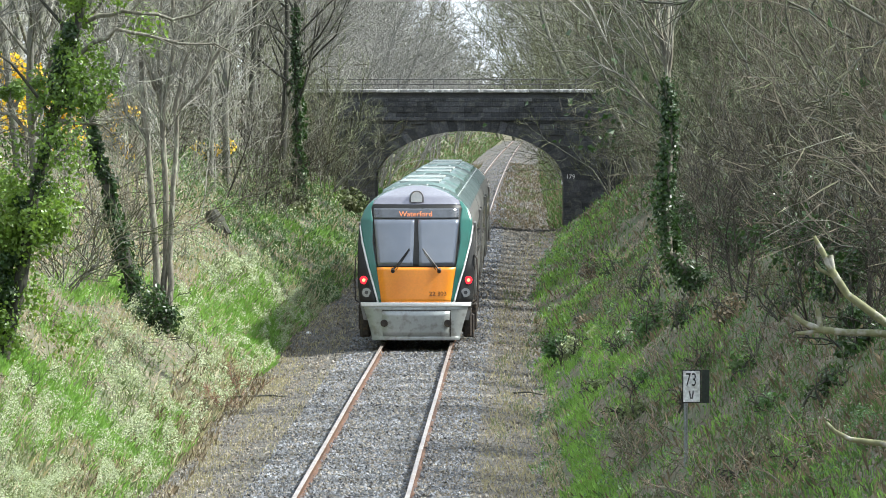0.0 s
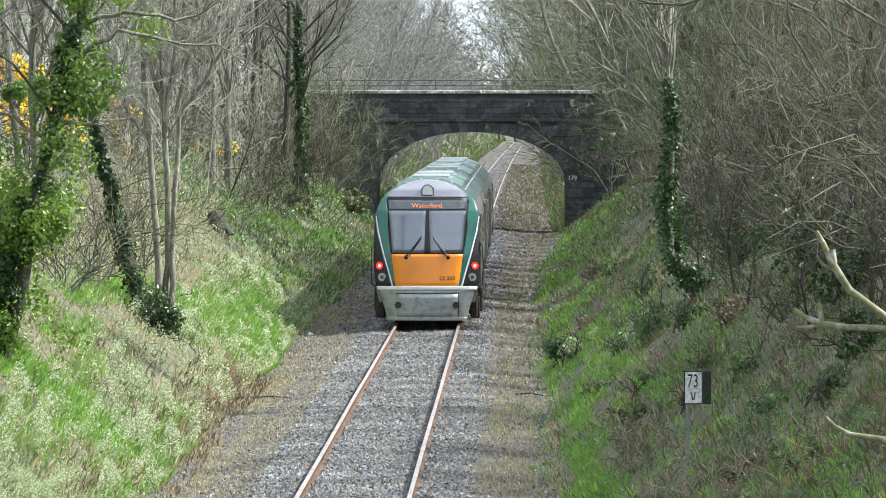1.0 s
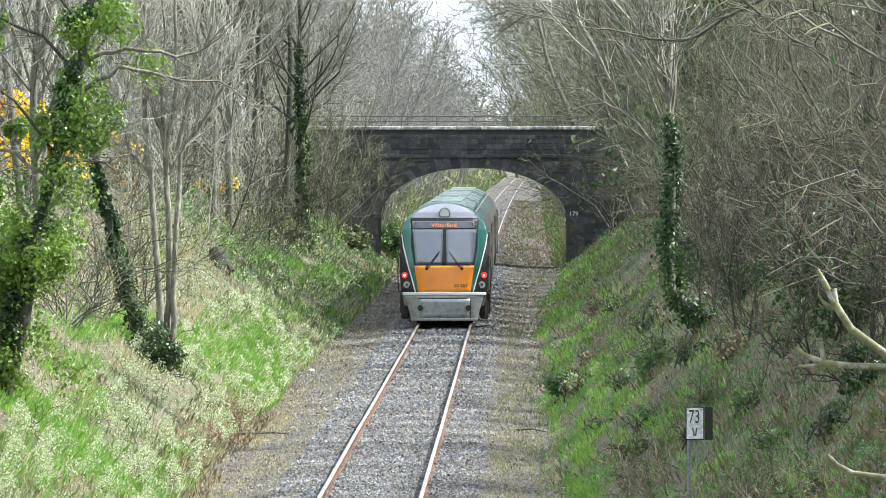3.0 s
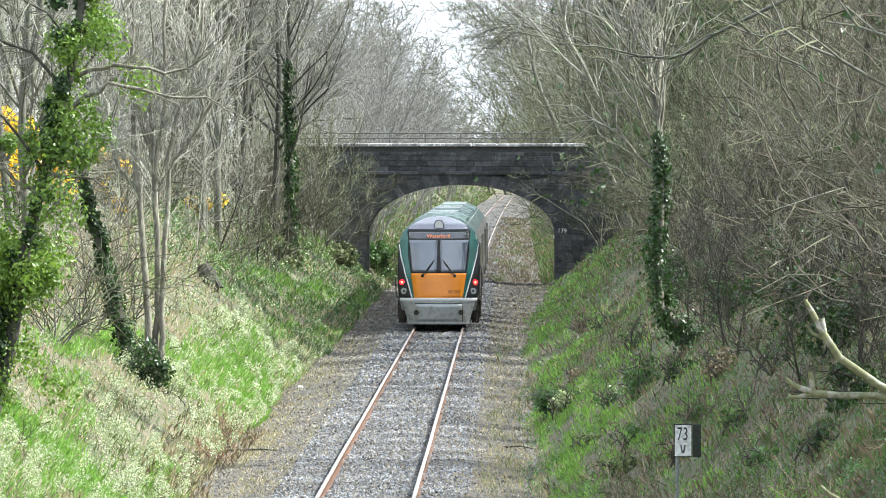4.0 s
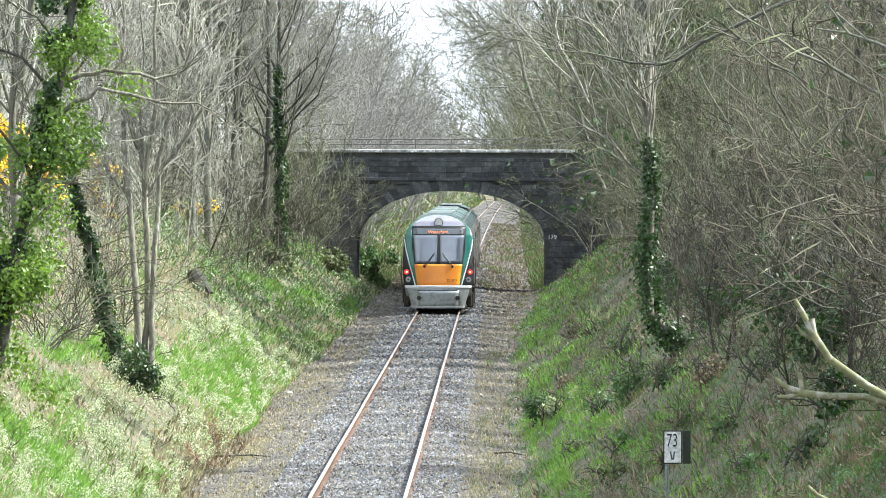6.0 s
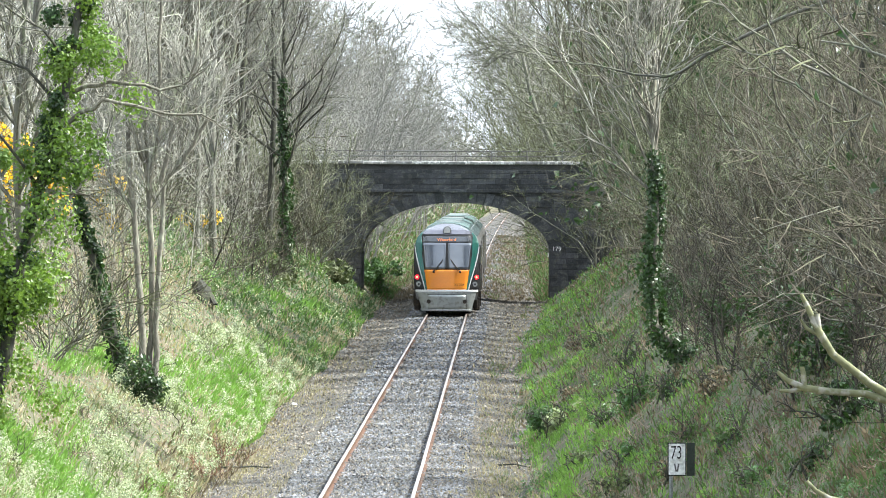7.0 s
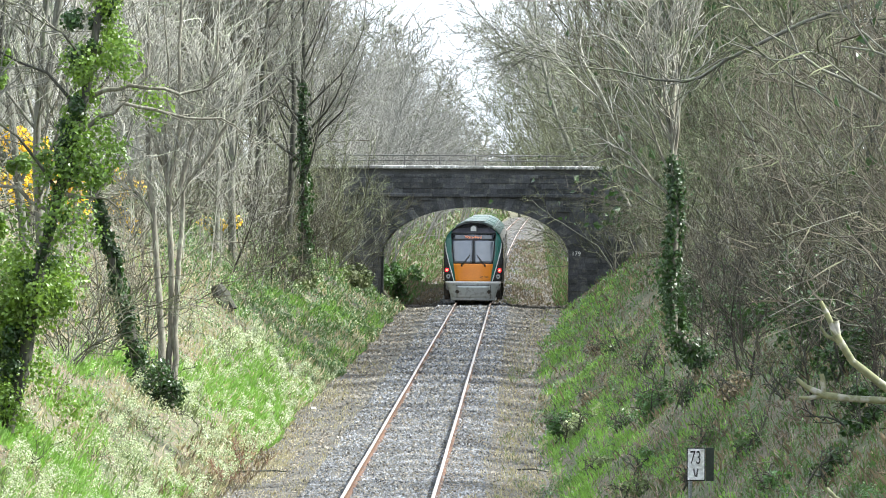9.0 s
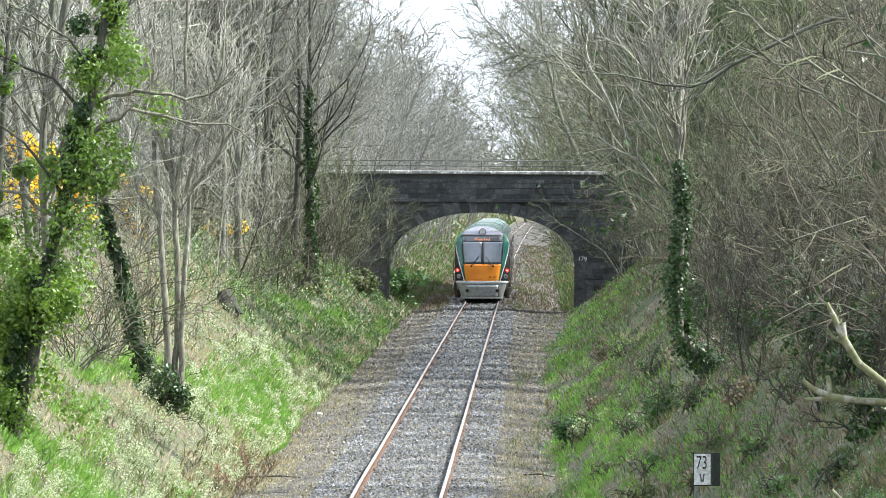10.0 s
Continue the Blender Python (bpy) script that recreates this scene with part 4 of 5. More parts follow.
    leafy_bush("ivy_bush", "green ivy heap beside the abutment of the bridge", -6.6, 296, 315, 1600, 0.14, 1.0, IVY, 0, 0.8)


# ---- ground cover ----
def scatter(name, label, material, count, where, keep, seed, kind, size, flat=0.0):
    """One object of many small leaves or blades on the banks. keep(x, y): the share that grows there."""
    rng = random.Random(seed)
    vs, fs = [], []
    x_lo, x_hi, y0, y1, side = where
    n = 0
    tries = 0
    while n < count and tries < count * 6:
        tries += 1
        y = 1 / rng.uniform(1 / y1, 1 / y0)
        off = x_lo + (x_hi - x_lo) * rng.random()
        x = toe_left(y) - off if side < 0 else toe_right(y) + off
        if rng.random() > keep(x, y, off):
            continue
        z = ground_z(x, y) if off > 0 else bed_z(x, y)
        k = max(y / 110, 0.8)
        a = rng.uniform(0, 6.283)
        b = len(vs)
        if kind == "blade":
            h, w = size * rng.uniform(0.5, 1.3) * k ** 0.5, 0.0065 * k * rng.uniform(0.7, 1.3)
            la, lr = rng.uniform(0, 6.283), rng.uniform(0.1, 0.75) * h
            dx, dy = math.cos(a) * w, math.sin(a) * w * 0.5
            tx, ty = math.cos(la) * lr - side * 0.08 * h, math.sin(la) * lr
            hz = math.sqrt(max(h * h - lr * lr, 0.1 * h * h))
            vs += [(x - dx, y - dy, z - 0.03), (x + dx, y + dy, z - 0.03), (x + tx * 0.35 + dx * 0.8, y + ty * 0.35 + dy, z + hz * 0.62),
                   (x + tx, y + ty, z + hz)]
            fs += [(b, b + 1, b + 2), (b, b + 2, b + 3)]
        else:
            r = size * k * rng.uniform(0.55, 1.3)
            lump = max(0.0, 0.45 + 1.2 * noise.noise((x * 4.2, y * 0.3, side * 3.1)))
            if flat > 0.1 and rng.random() > 0.25 + lump:
                continue
            zz = z + (0.35 + 0.65 * rng.random()) * flat * lump * 1.5
            n1 = Vector((rng.gauss(0, 0.8) - side * 0.3, rng.gauss(-0.35, 0.8), 1)).normalized()
            u = n1.cross(Vector((math.cos(a), math.sin(a), 0.1))).normalized()
            w = n1.cross(u)
            p = Vector((x, y, zz))
            for q in (p - u * r * 0.65, p + w * r * 0.45 + n1 * r * 0.12, p + u * r * 0.65, p - w * r * 0.45 + n1 * r * 0.12):
                vs.append((q.x, q.y, q.z))
            fs += [(b, b + 1, b + 2), (b, b + 2, b + 3)]
        n += 1
    tagged(new(name, mesh_of(name, vs, fs, material)), label, name.replace("_", " "), kind="stuff")


def patch(x, y, sx=0.5, sy=0.12, seed=0.0):
    return 0.5 + 0.75 * noise.noise((x * sx * 1.5, y * sy * 0.45, seed)) + 0.5 * noise.noise((x * sx * 4.2, y * sy * 1.3, seed + 5))


def build_cover():
    def lush(x, y, off):
        k = max(0.0, patch(x, y, 0.5, 0.1, 21) * 1.7 - 0.95) * (1 if off < 3 else 0.3)
        if x < -5:
            k += 4.5 * math.exp(-((y - 99) / 2.0) ** 2 - ((off - 1.7) / 0.9) ** 2) + 2.2 * math.exp(-((y - 149) / 9) ** 2 - ((off - 0.9) / 0.7) ** 2)
        return k

    def leafy(x, y, off):
        k = math.exp(-((y - 99) / 2.2) ** 2 - ((off - 1.7) / 0.9) ** 2)
        # pale leaves thinned past y 185 to paint the bank's shade by the bridge
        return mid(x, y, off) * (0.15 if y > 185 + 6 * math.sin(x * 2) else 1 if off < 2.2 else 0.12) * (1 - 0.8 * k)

    def mid(x, y, off):
        return min(max(patch(x, y, 0.7, 0.16, 31), 0.1), 1)

    def dry(x, y, off):
        return max(0.0, 1.1 * patch(x, y, 0.6, 0.14, 41) - 0.25) * (1.5 if off < 0.9 else 0.6)

    def browns(x, y, off):
        return min(0.3 + off / 4, 1) * min(max(1.6 * patch(x, y, 0.7, 0.2, 57) - 0.3, 0.05), 1)

    def upper(x, y, off):
        return min(0.08 + max(off - 1.2, 0) / 2, 1) * min(0.35 + patch(x, y, 0.6, 0.15, 55), 1)

    def high(x, y, off):
        return min(0.15 + off / 4, 1) * max(patch(x, y, 0.6, 0.15, 51), 0.1)

    def ivyish(x, y, off):
        return min(max(1.5 * patch(x, y, 0.9, 0.3, 71) - 0.3, 0.03), 1)

    def low(x, y, off):
        return min(0.15 + off, 1) * max(0.0, 1 - off / 3.4) * max(0.03, patch(x, y, 0.9, 0.16, 61) * 2.4 - 0.75)

    L, R = (-0.1, 6.0, 74, 286, -1), (-0.1, 5.5, 50, 286, 1)
    scatter("lush_grass", "bright green grass in patches on the sunlit bank", GRASS, 34000, L, lush, 1, "blade", 0.2)
    scatter("rough_grass", "dull green rough grass over the bank", GRASS_DULL, 14000, L, leafy, 2, "blade", 0.17)
    scatter("dry_grass", "dry straw-coloured grass at the foot of the bank", STRAW, 13000, L, dry, 3, "blade", 0.2)
    # pale leaves paint the glossy glints of the sunlit bank
    scatter("bramble_leaves", "bramble leaves over the bank, pale green with painted gloss", BRAMBLE, 125000, L, leafy, 4, "leaf", 0.031, 0.3)
    scatter("ivy_leaves", "dark green ivy leaves creeping over the bank", IVY, 28000, L, ivyish, 15, "leaf", 0.034, 0.16)
    # shade too weak here: darker leaves and grass put it into the colour
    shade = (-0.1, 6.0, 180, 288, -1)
    scatter("ivy_leaves", "green leaves by the bridge, darker to paint the bank's shade", IVY, 15000, shade, mid, 41, "leaf", 0.034, 0.22)
    scatter("rough_grass", "deep green grass by the bridge, darker to paint the bank's shade", GRASS_DEEP, 12000, shade, mid, 42, "blade", 0.17)
    scatter("leaf_litter", "brown fallen leaves on the upper bank", LITTER, 46000, L, upper, 5, "leaf", 0.036, 0.05)
    # darker litter and ivy paint the shade on this sunlit ground
    back = (5.0, 15, 125, 288, -1)
    scatter("leaf_litter", "leaf litter on the bank top, darker brown for the trees' shade", DEADLEAF, 24000, back, mid, 61, "leaf", 0.05, 0.05)
    scatter("ivy_leaves", "ivy over the ground, darkened for the trees' shade", IVY_DARK, 16000, back, mid, 62, "leaf", 0.05, 0.25)
    scatter("lush_grass", "green grass along the foot of the bank", GRASS, 36000, R, low, 6, "blade", 0.14)
    scatter("rough_grass", "dull green rough grass over the bank", GRASS_DEEP, 30000, R, high, 7, "blade", 0.13)
    scatter("dry_grass", "dry brown stalks on the bank", DEAD, 9000, R, high, 8, "blade", 0.2)
    scatter("bramble_leaves", "dark green bramble and ivy leaves over the bank", IVY, 36000, R, ivyish, 9, "leaf", 0.034, 0.2)
    scatter("leaf_litter", "brown fallen leaves on the upper bank", DEADLEAF, 44000, R, browns, 10, "leaf", 0.036, 0.06)
    scatter("dry_grass", "thin dry grass on the edge of the ballast", STRAW, 1500, (-1.3, 0.2, 84, 286, 1), dry, 21, "blade", 0.09)
    scatter("rough_grass", "low weeds on the edge of the ballast", GRASS_DULL, 1800, (-0.8, 0.2, 84, 286, 1), lush, 22, "blade", 0.1)
    scatter("dry_grass", "thin dry grass on the edge of the ballast", DEAD, 1200, (-0.7, 0.2, 84, 286, -1), dry, 23, "blade", 0.08)
    scatter("leaf_litter", "brown dead leaves on the old track bed", LITTER, 4500, (-1.6, 0.3, 84, 286, 1), mid, 24, "leaf", 0.03, 0.02)
    scatter("leaf_litter", "brown dead leaves on the edge of the ballast", LITTER, 4500, (-1.3, 0.3, 84, 286, -1), mid, 25, "leaf", 0.03, 0.02)
    def verge(x, y, off):
        return max(0.0, 1.3 * patch(x, y, 0.8, 0.2, 91) - 0.15) * (1.0 if y < 132 else 0.45) * (1 if off > -0.9 else 0.35)

    edge = (-1.7, 0.7, 86, 200, -1)
    scatter("dry_grass", "flattened straw-coloured grass over the edge of the ballast", STRAW, 7500, edge, verge, 51, "blade", 0.085)
    scatter("dead_stalks", "red-brown dead stalks along the foot of the bank", DEAD, 1600, (-0.5, 0.9, 86, 132, -1), verge, 52, "blade", 0.2)
    scatter("leaf_litter", "pale dead leaves and chaff along the foot of the bank", STRAW, 5000, edge, verge, 53, "leaf", 0.028, 0.03)
    cess = (-2.4, 0.3, 84, 288, 1)
    scatter("leaf_litter", "brown chaff and dead leaves on the old track bed", LITTER, 6000, cess, verge, 54, "leaf", 0.028, 0.02)
    scatter("dry_grass", "flattened dead grass on the old track bed", STRAW, 2600, (-1.0, 0.4, 84, 170, 1), verge, 55, "blade", 0.1)
    for k, side in enumerate((-1, 1)):
        B = (-0.2, 8, 293, 1100, side)
        scatter("rough_grass", "rough grass on the banks beyond the bridge", GRASS_DEEP, 18000, B, mid, 11 + k, "blade", 0.2)
        scatter("dry_grass", "tall dry grass on the banks beyond the bridge", DEAD, 9000, B, mid, 13 + k, "blade", 0.22)
        scatter("dry_grass", "thin grass on the old track bed beyond the bridge", DEAD, 5000, (-3.2 if side > 0 else -1.6, 0.2, 293, 620, side), mid, 31 + k, "blade", 0.1)
        scatter("rough_grass", "weeds on the old track bed beyond the bridge", GRASS_DULL, 1500, (-3.0 if side > 0 else -1.6, 0.2, 293, 620, side), lush, 33 + k, "blade", 0.12)
        scatter("bramble_leaves", "brambles on the banks beyond the bridge", IVY, 12000, B, mid, 17 + k, "leaf", 0.03, 0.15)


def build_stones():
    """Loose ballast stones lying on the bed."""
    rng = np.random.default_rng(5)
    for name, material, count, lo, hi, label in (
            ("ballast_stones", STONE_CHIP, 34000, -1.75, 1.75, "clean grey crushed stones between and beside the rails"),
            ("ballast_stones", STONE_CHIP, 8000, -1.75, 1.75, "grey crushed stones beyond the bridge"),
            ("dirty_ballast_stones", CHIP_BROWN, 13000, -3.5, 4.4, "brown stones and dirt beyond the bridge"),
            ("dirty_ballast_stones", CHIP_BROWN, 27000, -3.7, 3.3, "brown weathered stones on the old second track bed")):
        y = 1 / rng.uniform(1 / 760, 1 / 275, count) if "beyond" in label else 1 / rng.uniform(1 / 300, 1 / 87, count)
        x = rng.uniform(lo, hi, count) + np.array([track_x(b) for b in y])
        r = rng.uniform(0.016, 0.042, count) * np.clip(y / 125, 1, 1.9)
        z = np.array([bed_z(a, b) for a, b in zip(x, y)]) + r * rng.uniform(-0.2, 0.4, count)
        unit = np.array([(1, 0, 0), (-1, 0, 0), (0, 1, 0), (0, -1, 0), (0, 0, 0.8), (0, 0, -0.8)])
        pts = unit[None] * rng.uniform(0.6, 1.3, (count, 6, 1)) + rng.normal(0, 0.22, (count, 6, 3))
        a = rng.uniform(0, 6.283, count)
        ca, sa = np.cos(a)[:, None], np.sin(a)[:, None]
        px = pts[..., 0] * ca - pts[..., 1] * sa
        py = pts[..., 0] * sa + pts[..., 1] * ca
        v = np.stack([px, py, pts[..., 2]], -1) * r[:, None, None] + np.stack([x, y, z], -1)[:, None]
        tri = np.array([(0, 2, 4), (2, 1, 4), (1, 3, 4), (3, 0, 4), (5, 0, 3)])
        f = (np.arange(count)[:, None, None] * 6 + tri[None]).reshape(-1, 3)
        tagged(new(name, mesh_of(name, v.reshape(-1, 3).tolist(), f.tolist(), material)), label, "ballast", kind="stuff")


def build_twig():
    """A bare sapling that reaches in from the bank beside the camera; its branch sways."""
    z0 = ground_z(2.35, 14)
    th = tagged(holder("sapling", 2.35, 14.0, z0), "bare olive sapling with pale knobbly twig ends", "sapling")

    def at(right, down):
        """A place in the sapling's space: metres right of and below the eye."""
        return Vector((right - 2.35, 0, 5.78 - down - z0))

    fork = at(1.84, 0.95)
    tb = Tubes()
    tb.add([Vector((0, 0, -0.3)), Vector((0.1, 0, 2.0)), Vector((0.0, 0, 3.0)), fork, fork + Vector((-0.1, 0.1, 0.4))], [0.038, 0.031, 0.022, 0.0145, 0.006], 8)
    part("stem", mesh_of("stem", tb.v, tb.f, BARK_OLIVE, smooth=True), None, th)
    tb = Tubes()
    for line, radii in (
            (((1.84, .95), (1.31, .707), (.961, .563), (.865, .509), (.775, .443), (.739, .389), (.724, .363)), (14, 12, 11, 10.5, 9.5, 10, 7.5)),
            (((.739, .389), (.711, .333), (.695, .304)), (9, 7, 4.5)),
            (((.741, .395), (.732, .349)), (7.5, 9)),
            (((.745, .40), (.711, .384), (.696, .363)), (5.5, 4.5, 3)),
            (((.961, .563), (.855, .533), (.775, .531), (.711, .525), (.668, .507), (.645, .488)), (10, 9, 8, 9, 6.5, 4.5)),
            (((.711, .525), (.707, .491), (.703, .475)), (6.5, 7, 5.5)),
            (((.711, .525), (.675, .533), (.652, .533)), (5.5, 5, 3.5)),
            (((1.31, .707), (.961, .8), (.865, .795), (.781, .784), (.745, .765), (.724, .744)), (10, 9, 7.5, 6.5, 5.5, 4.5))):
        tb.add([at(a, b) - fork for a, b in line], [r / 1000 for r in radii], 8)
    ob = part("branch", mesh_of("branch", tb.v, tb.f, BARK_OLIVE, smooth=True), None, th)
    ob.matrix_basis = Matrix.Translation(fork)
    TWIGS.append((ob, fork))


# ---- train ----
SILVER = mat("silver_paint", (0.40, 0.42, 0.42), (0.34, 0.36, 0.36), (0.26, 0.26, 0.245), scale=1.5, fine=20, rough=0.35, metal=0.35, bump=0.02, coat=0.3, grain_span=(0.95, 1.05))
SIDEP = mat("darker_silver_side", (0.20, 0.20, 0.195), (0.155, 0.15, 0.14), (0.13, 0.11, 0.09), scale=1.5, fine=20, rough=0.45, metal=0.2, bump=0.02, grain_span=(0.9, 1.1))
HOOD = mat("lilac_silver_paint", (0.29, 0.285, 0.325), (0.23, 0.225, 0.265), scale=1.5, fine=20, rough=0.2, metal=0.55, bump=0.02, coat=0.4, grain_span=(0.95, 1.05))
GREENP = mat("green_paint", (0.012, 0.125, 0.095), (0.010, 0.10, 0.075), scale=1.5, fine=20, rough=0.3, bump=0.02, coat=0.9, grain_span=(0.95, 1.05))
ORANGE = mat("orange_paint", (0.85, 0.29, 0.02), (0.80, 0.26, 0.02), scale=1.5, fine=20, rough=0.35, bump=0.02, coat=0.3, grain_span=(0.95, 1.05))
WHITEP = mat("white_stripe_paint", (0.8, 0.8, 0.8), (0.72, 0.72, 0.72), scale=2, fine=20, rough=0.35, bump=0.02, grain_span=(0.95, 1.05))
GLASSD = mat("tinted_window_glass", (0.05, 0.055, 0.065), (0.045, 0.05, 0.06), scale=2, fine=8, rough=0.08, bump=0.0, spec=0.8, coat=1.0)
SCREEN = mat("windscreen_glass", (0.09, 0.105, 0.14), (0.075, 0.09, 0.125), scale=2, fine=8, rough=0.06, bump=0.0, spec=0.8, grain_span=(0.95, 1.05))
SCREEN.node_tree.nodes["Principled BSDF"].inputs["IOR"].default_value = 1.9
UNDER = mat("underframe_grime", (0.05, 0.042, 0.036), (0.035, 0.03, 0.026), (0.085, 0.06, 0.04), scale=3, fine=25, rough=0.85, bump=0.3)
# pale colour carrying the glossy roof's white reflections
ROOFGLINT = mat("roof_glint_paint", (0.46, 0.50, 0.48), (0.36, 0.40, 0.385), scale=1.2, fine=15, rough=0.35, metal=0.2, bump=0.05, grain_span=(0.9, 1.1))
ROOFP = mat("grey_green_roof", (0.13, 0.20, 0.18), (0.085, 0.14, 0.125), scale=1.2, fine=15, rough=0.28, metal=0.25, bump=0.05, grain_span=(0.95, 1.05))
REDLAMP = mat("red_tail_lamp", (1.0, 0.015, 0.03), rough=0.3, bump=0, emit=1.1)
REDCORE = mat("tail_lamp_core", (1.0, 0.30, 0.10), rough=0.3, bump=0, emit=2.2)
LENS = mat("lamp_lens", (0.5, 0.52, 0.55), (0.4, 0.42, 0.45), rough=0.1, metal=0.5, bump=0, coat=1.0)
AMBER = mat("amber_display", (0.9, 0.26, 0.08), rough=0.5, bump=0, emit=0.22)

SECTION = [(0.62, 1.27), (1.0, 1.36), (1.5, 1.41), (2.0, 1.42), (2.5, 1.41), (3.0, 1.36), (3.3, 1.26), (3.52, 1.06), (3.7, 0.78), (3.82, 0.45), (3.87, 0.0)]


FACE = [(0.1, 0.02), (1.0, 0.0), (1.9, 0.14), (3.05, 0.55), (3.4, 0.78), (3.6, 1.05), (3.87, 1.9)]


def face_y(x, z):
    y = FACE[-1][1]
    for (z0, y0), (z1, y1) in zip(FACE, FACE[1:]):
        if z <= z1:
            y = y0 + (y1 - y0) * (z - z0) / (z1 - z0)
            break
    return y + 0.28 * (abs(x) / 1.42) ** 2.4


def face_patch(name, rows, material, parent, off=0.012, nx=10, nz=5, thick=0.03, label=""):
    """A panel on the cab's face: rows of (z, x_left, x_right), from the bottom up."""
    zs = []
    for (z0, a0, b0), (z1, a1, b1) in zip(rows, rows[1:]):
        for k in range(nz):
            s = k / nz
            zs.append((z0 + (z1 - z0) * s, a0 + (a1 - a0) * s, b0 + (b1 - b0) * s))
    zs.append(rows[-1])
    verts, faces = [], []
    for layer in (0, 1):
        for z, a, b in zs:
            for i in range(nx + 1):
                x = a + (b - a) * i / nx
                verts.append((x, face_y(x, z) - off + layer * thick, z))
    w, h = nx + 1, len(zs)
    o = w * h
    for j in range(h - 1):
        for i in range(nx):
            k = j * w + i
            faces.append((k, k + 1, k + w + 1, k + w))
            faces.append((o + k, o + k + w, o + k + w + 1, o + k + 1))
    rim = [i for i in range(w)] + [j * w + w - 1 for j in range(1, h)] + [(h - 1) * w + i for i in range(w - 2, -1, -1)] + [j * w for j in range(h - 2, 0, -1)]
    for p, q in zip(rim, rim[1:] + rim[:1]):
        faces.append((p, p + o, q + o, q))
    me = mesh_of(name, verts, faces, material, smooth=True)
    me.polygons.foreach_set("use_smooth", [i < 2 * (h - 1) * nx for i in range(len(me.polygons))])
    return part(name, me, None, parent, label)


def car_shell(y0, y1, cab):
    ring = [(-w, z) for z, w in SECTION] + [(w, z) for z, w in SECTION[-2::-1]]
    verts, faces = [], []
    stations = [y0, y0 + 3.2, (y0 + y1) / 2, y1]
    for j, y in enumerate(stations):
        for x, z in ring:
            verts.append((x, y + (face_y(x, z) if cab and j == 0 else 0), z))
    n = len(ring)
    for j in range(len(stations) - 1):
        for i in range(n - 1):
            faces.append((j * n + i, j * n + i + 1, (j + 1) * n + i + 1, (j + 1) * n + i))
    for j in (0, len(stations) - 1):
        for i in range(n // 2):
            faces.append((j * n + i, j * n + i + 1, j * n + n - 2 - i, j * n + n - 1 - i) if i < n // 2 - 1 else (j * n + i, j * n + i + 1, j * n + n - 1 - i))
    for j in range(len(stations) - 1):
        faces.append((j * n, (j + 1) * n, (j + 1) * n + n - 1, j * n + n - 1))
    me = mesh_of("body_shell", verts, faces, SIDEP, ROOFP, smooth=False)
    mats = []
    for p in me.polygons:
        zc = sum(me.vertices[v].co.z for v in p.vertices) / len(p.vertices)
        mats.append(1 if zc > 3.38 and abs(p.normal.y) < 0.7 else 0)
    me.polygons.foreach_set("material_index", mats)
    bm = bmesh.new()
    bm.from_mesh(me)
    bmesh.ops.recalc_face_normals(bm, faces=bm.faces)
    bm.to_mesh(me)
    bm.free()
    return me


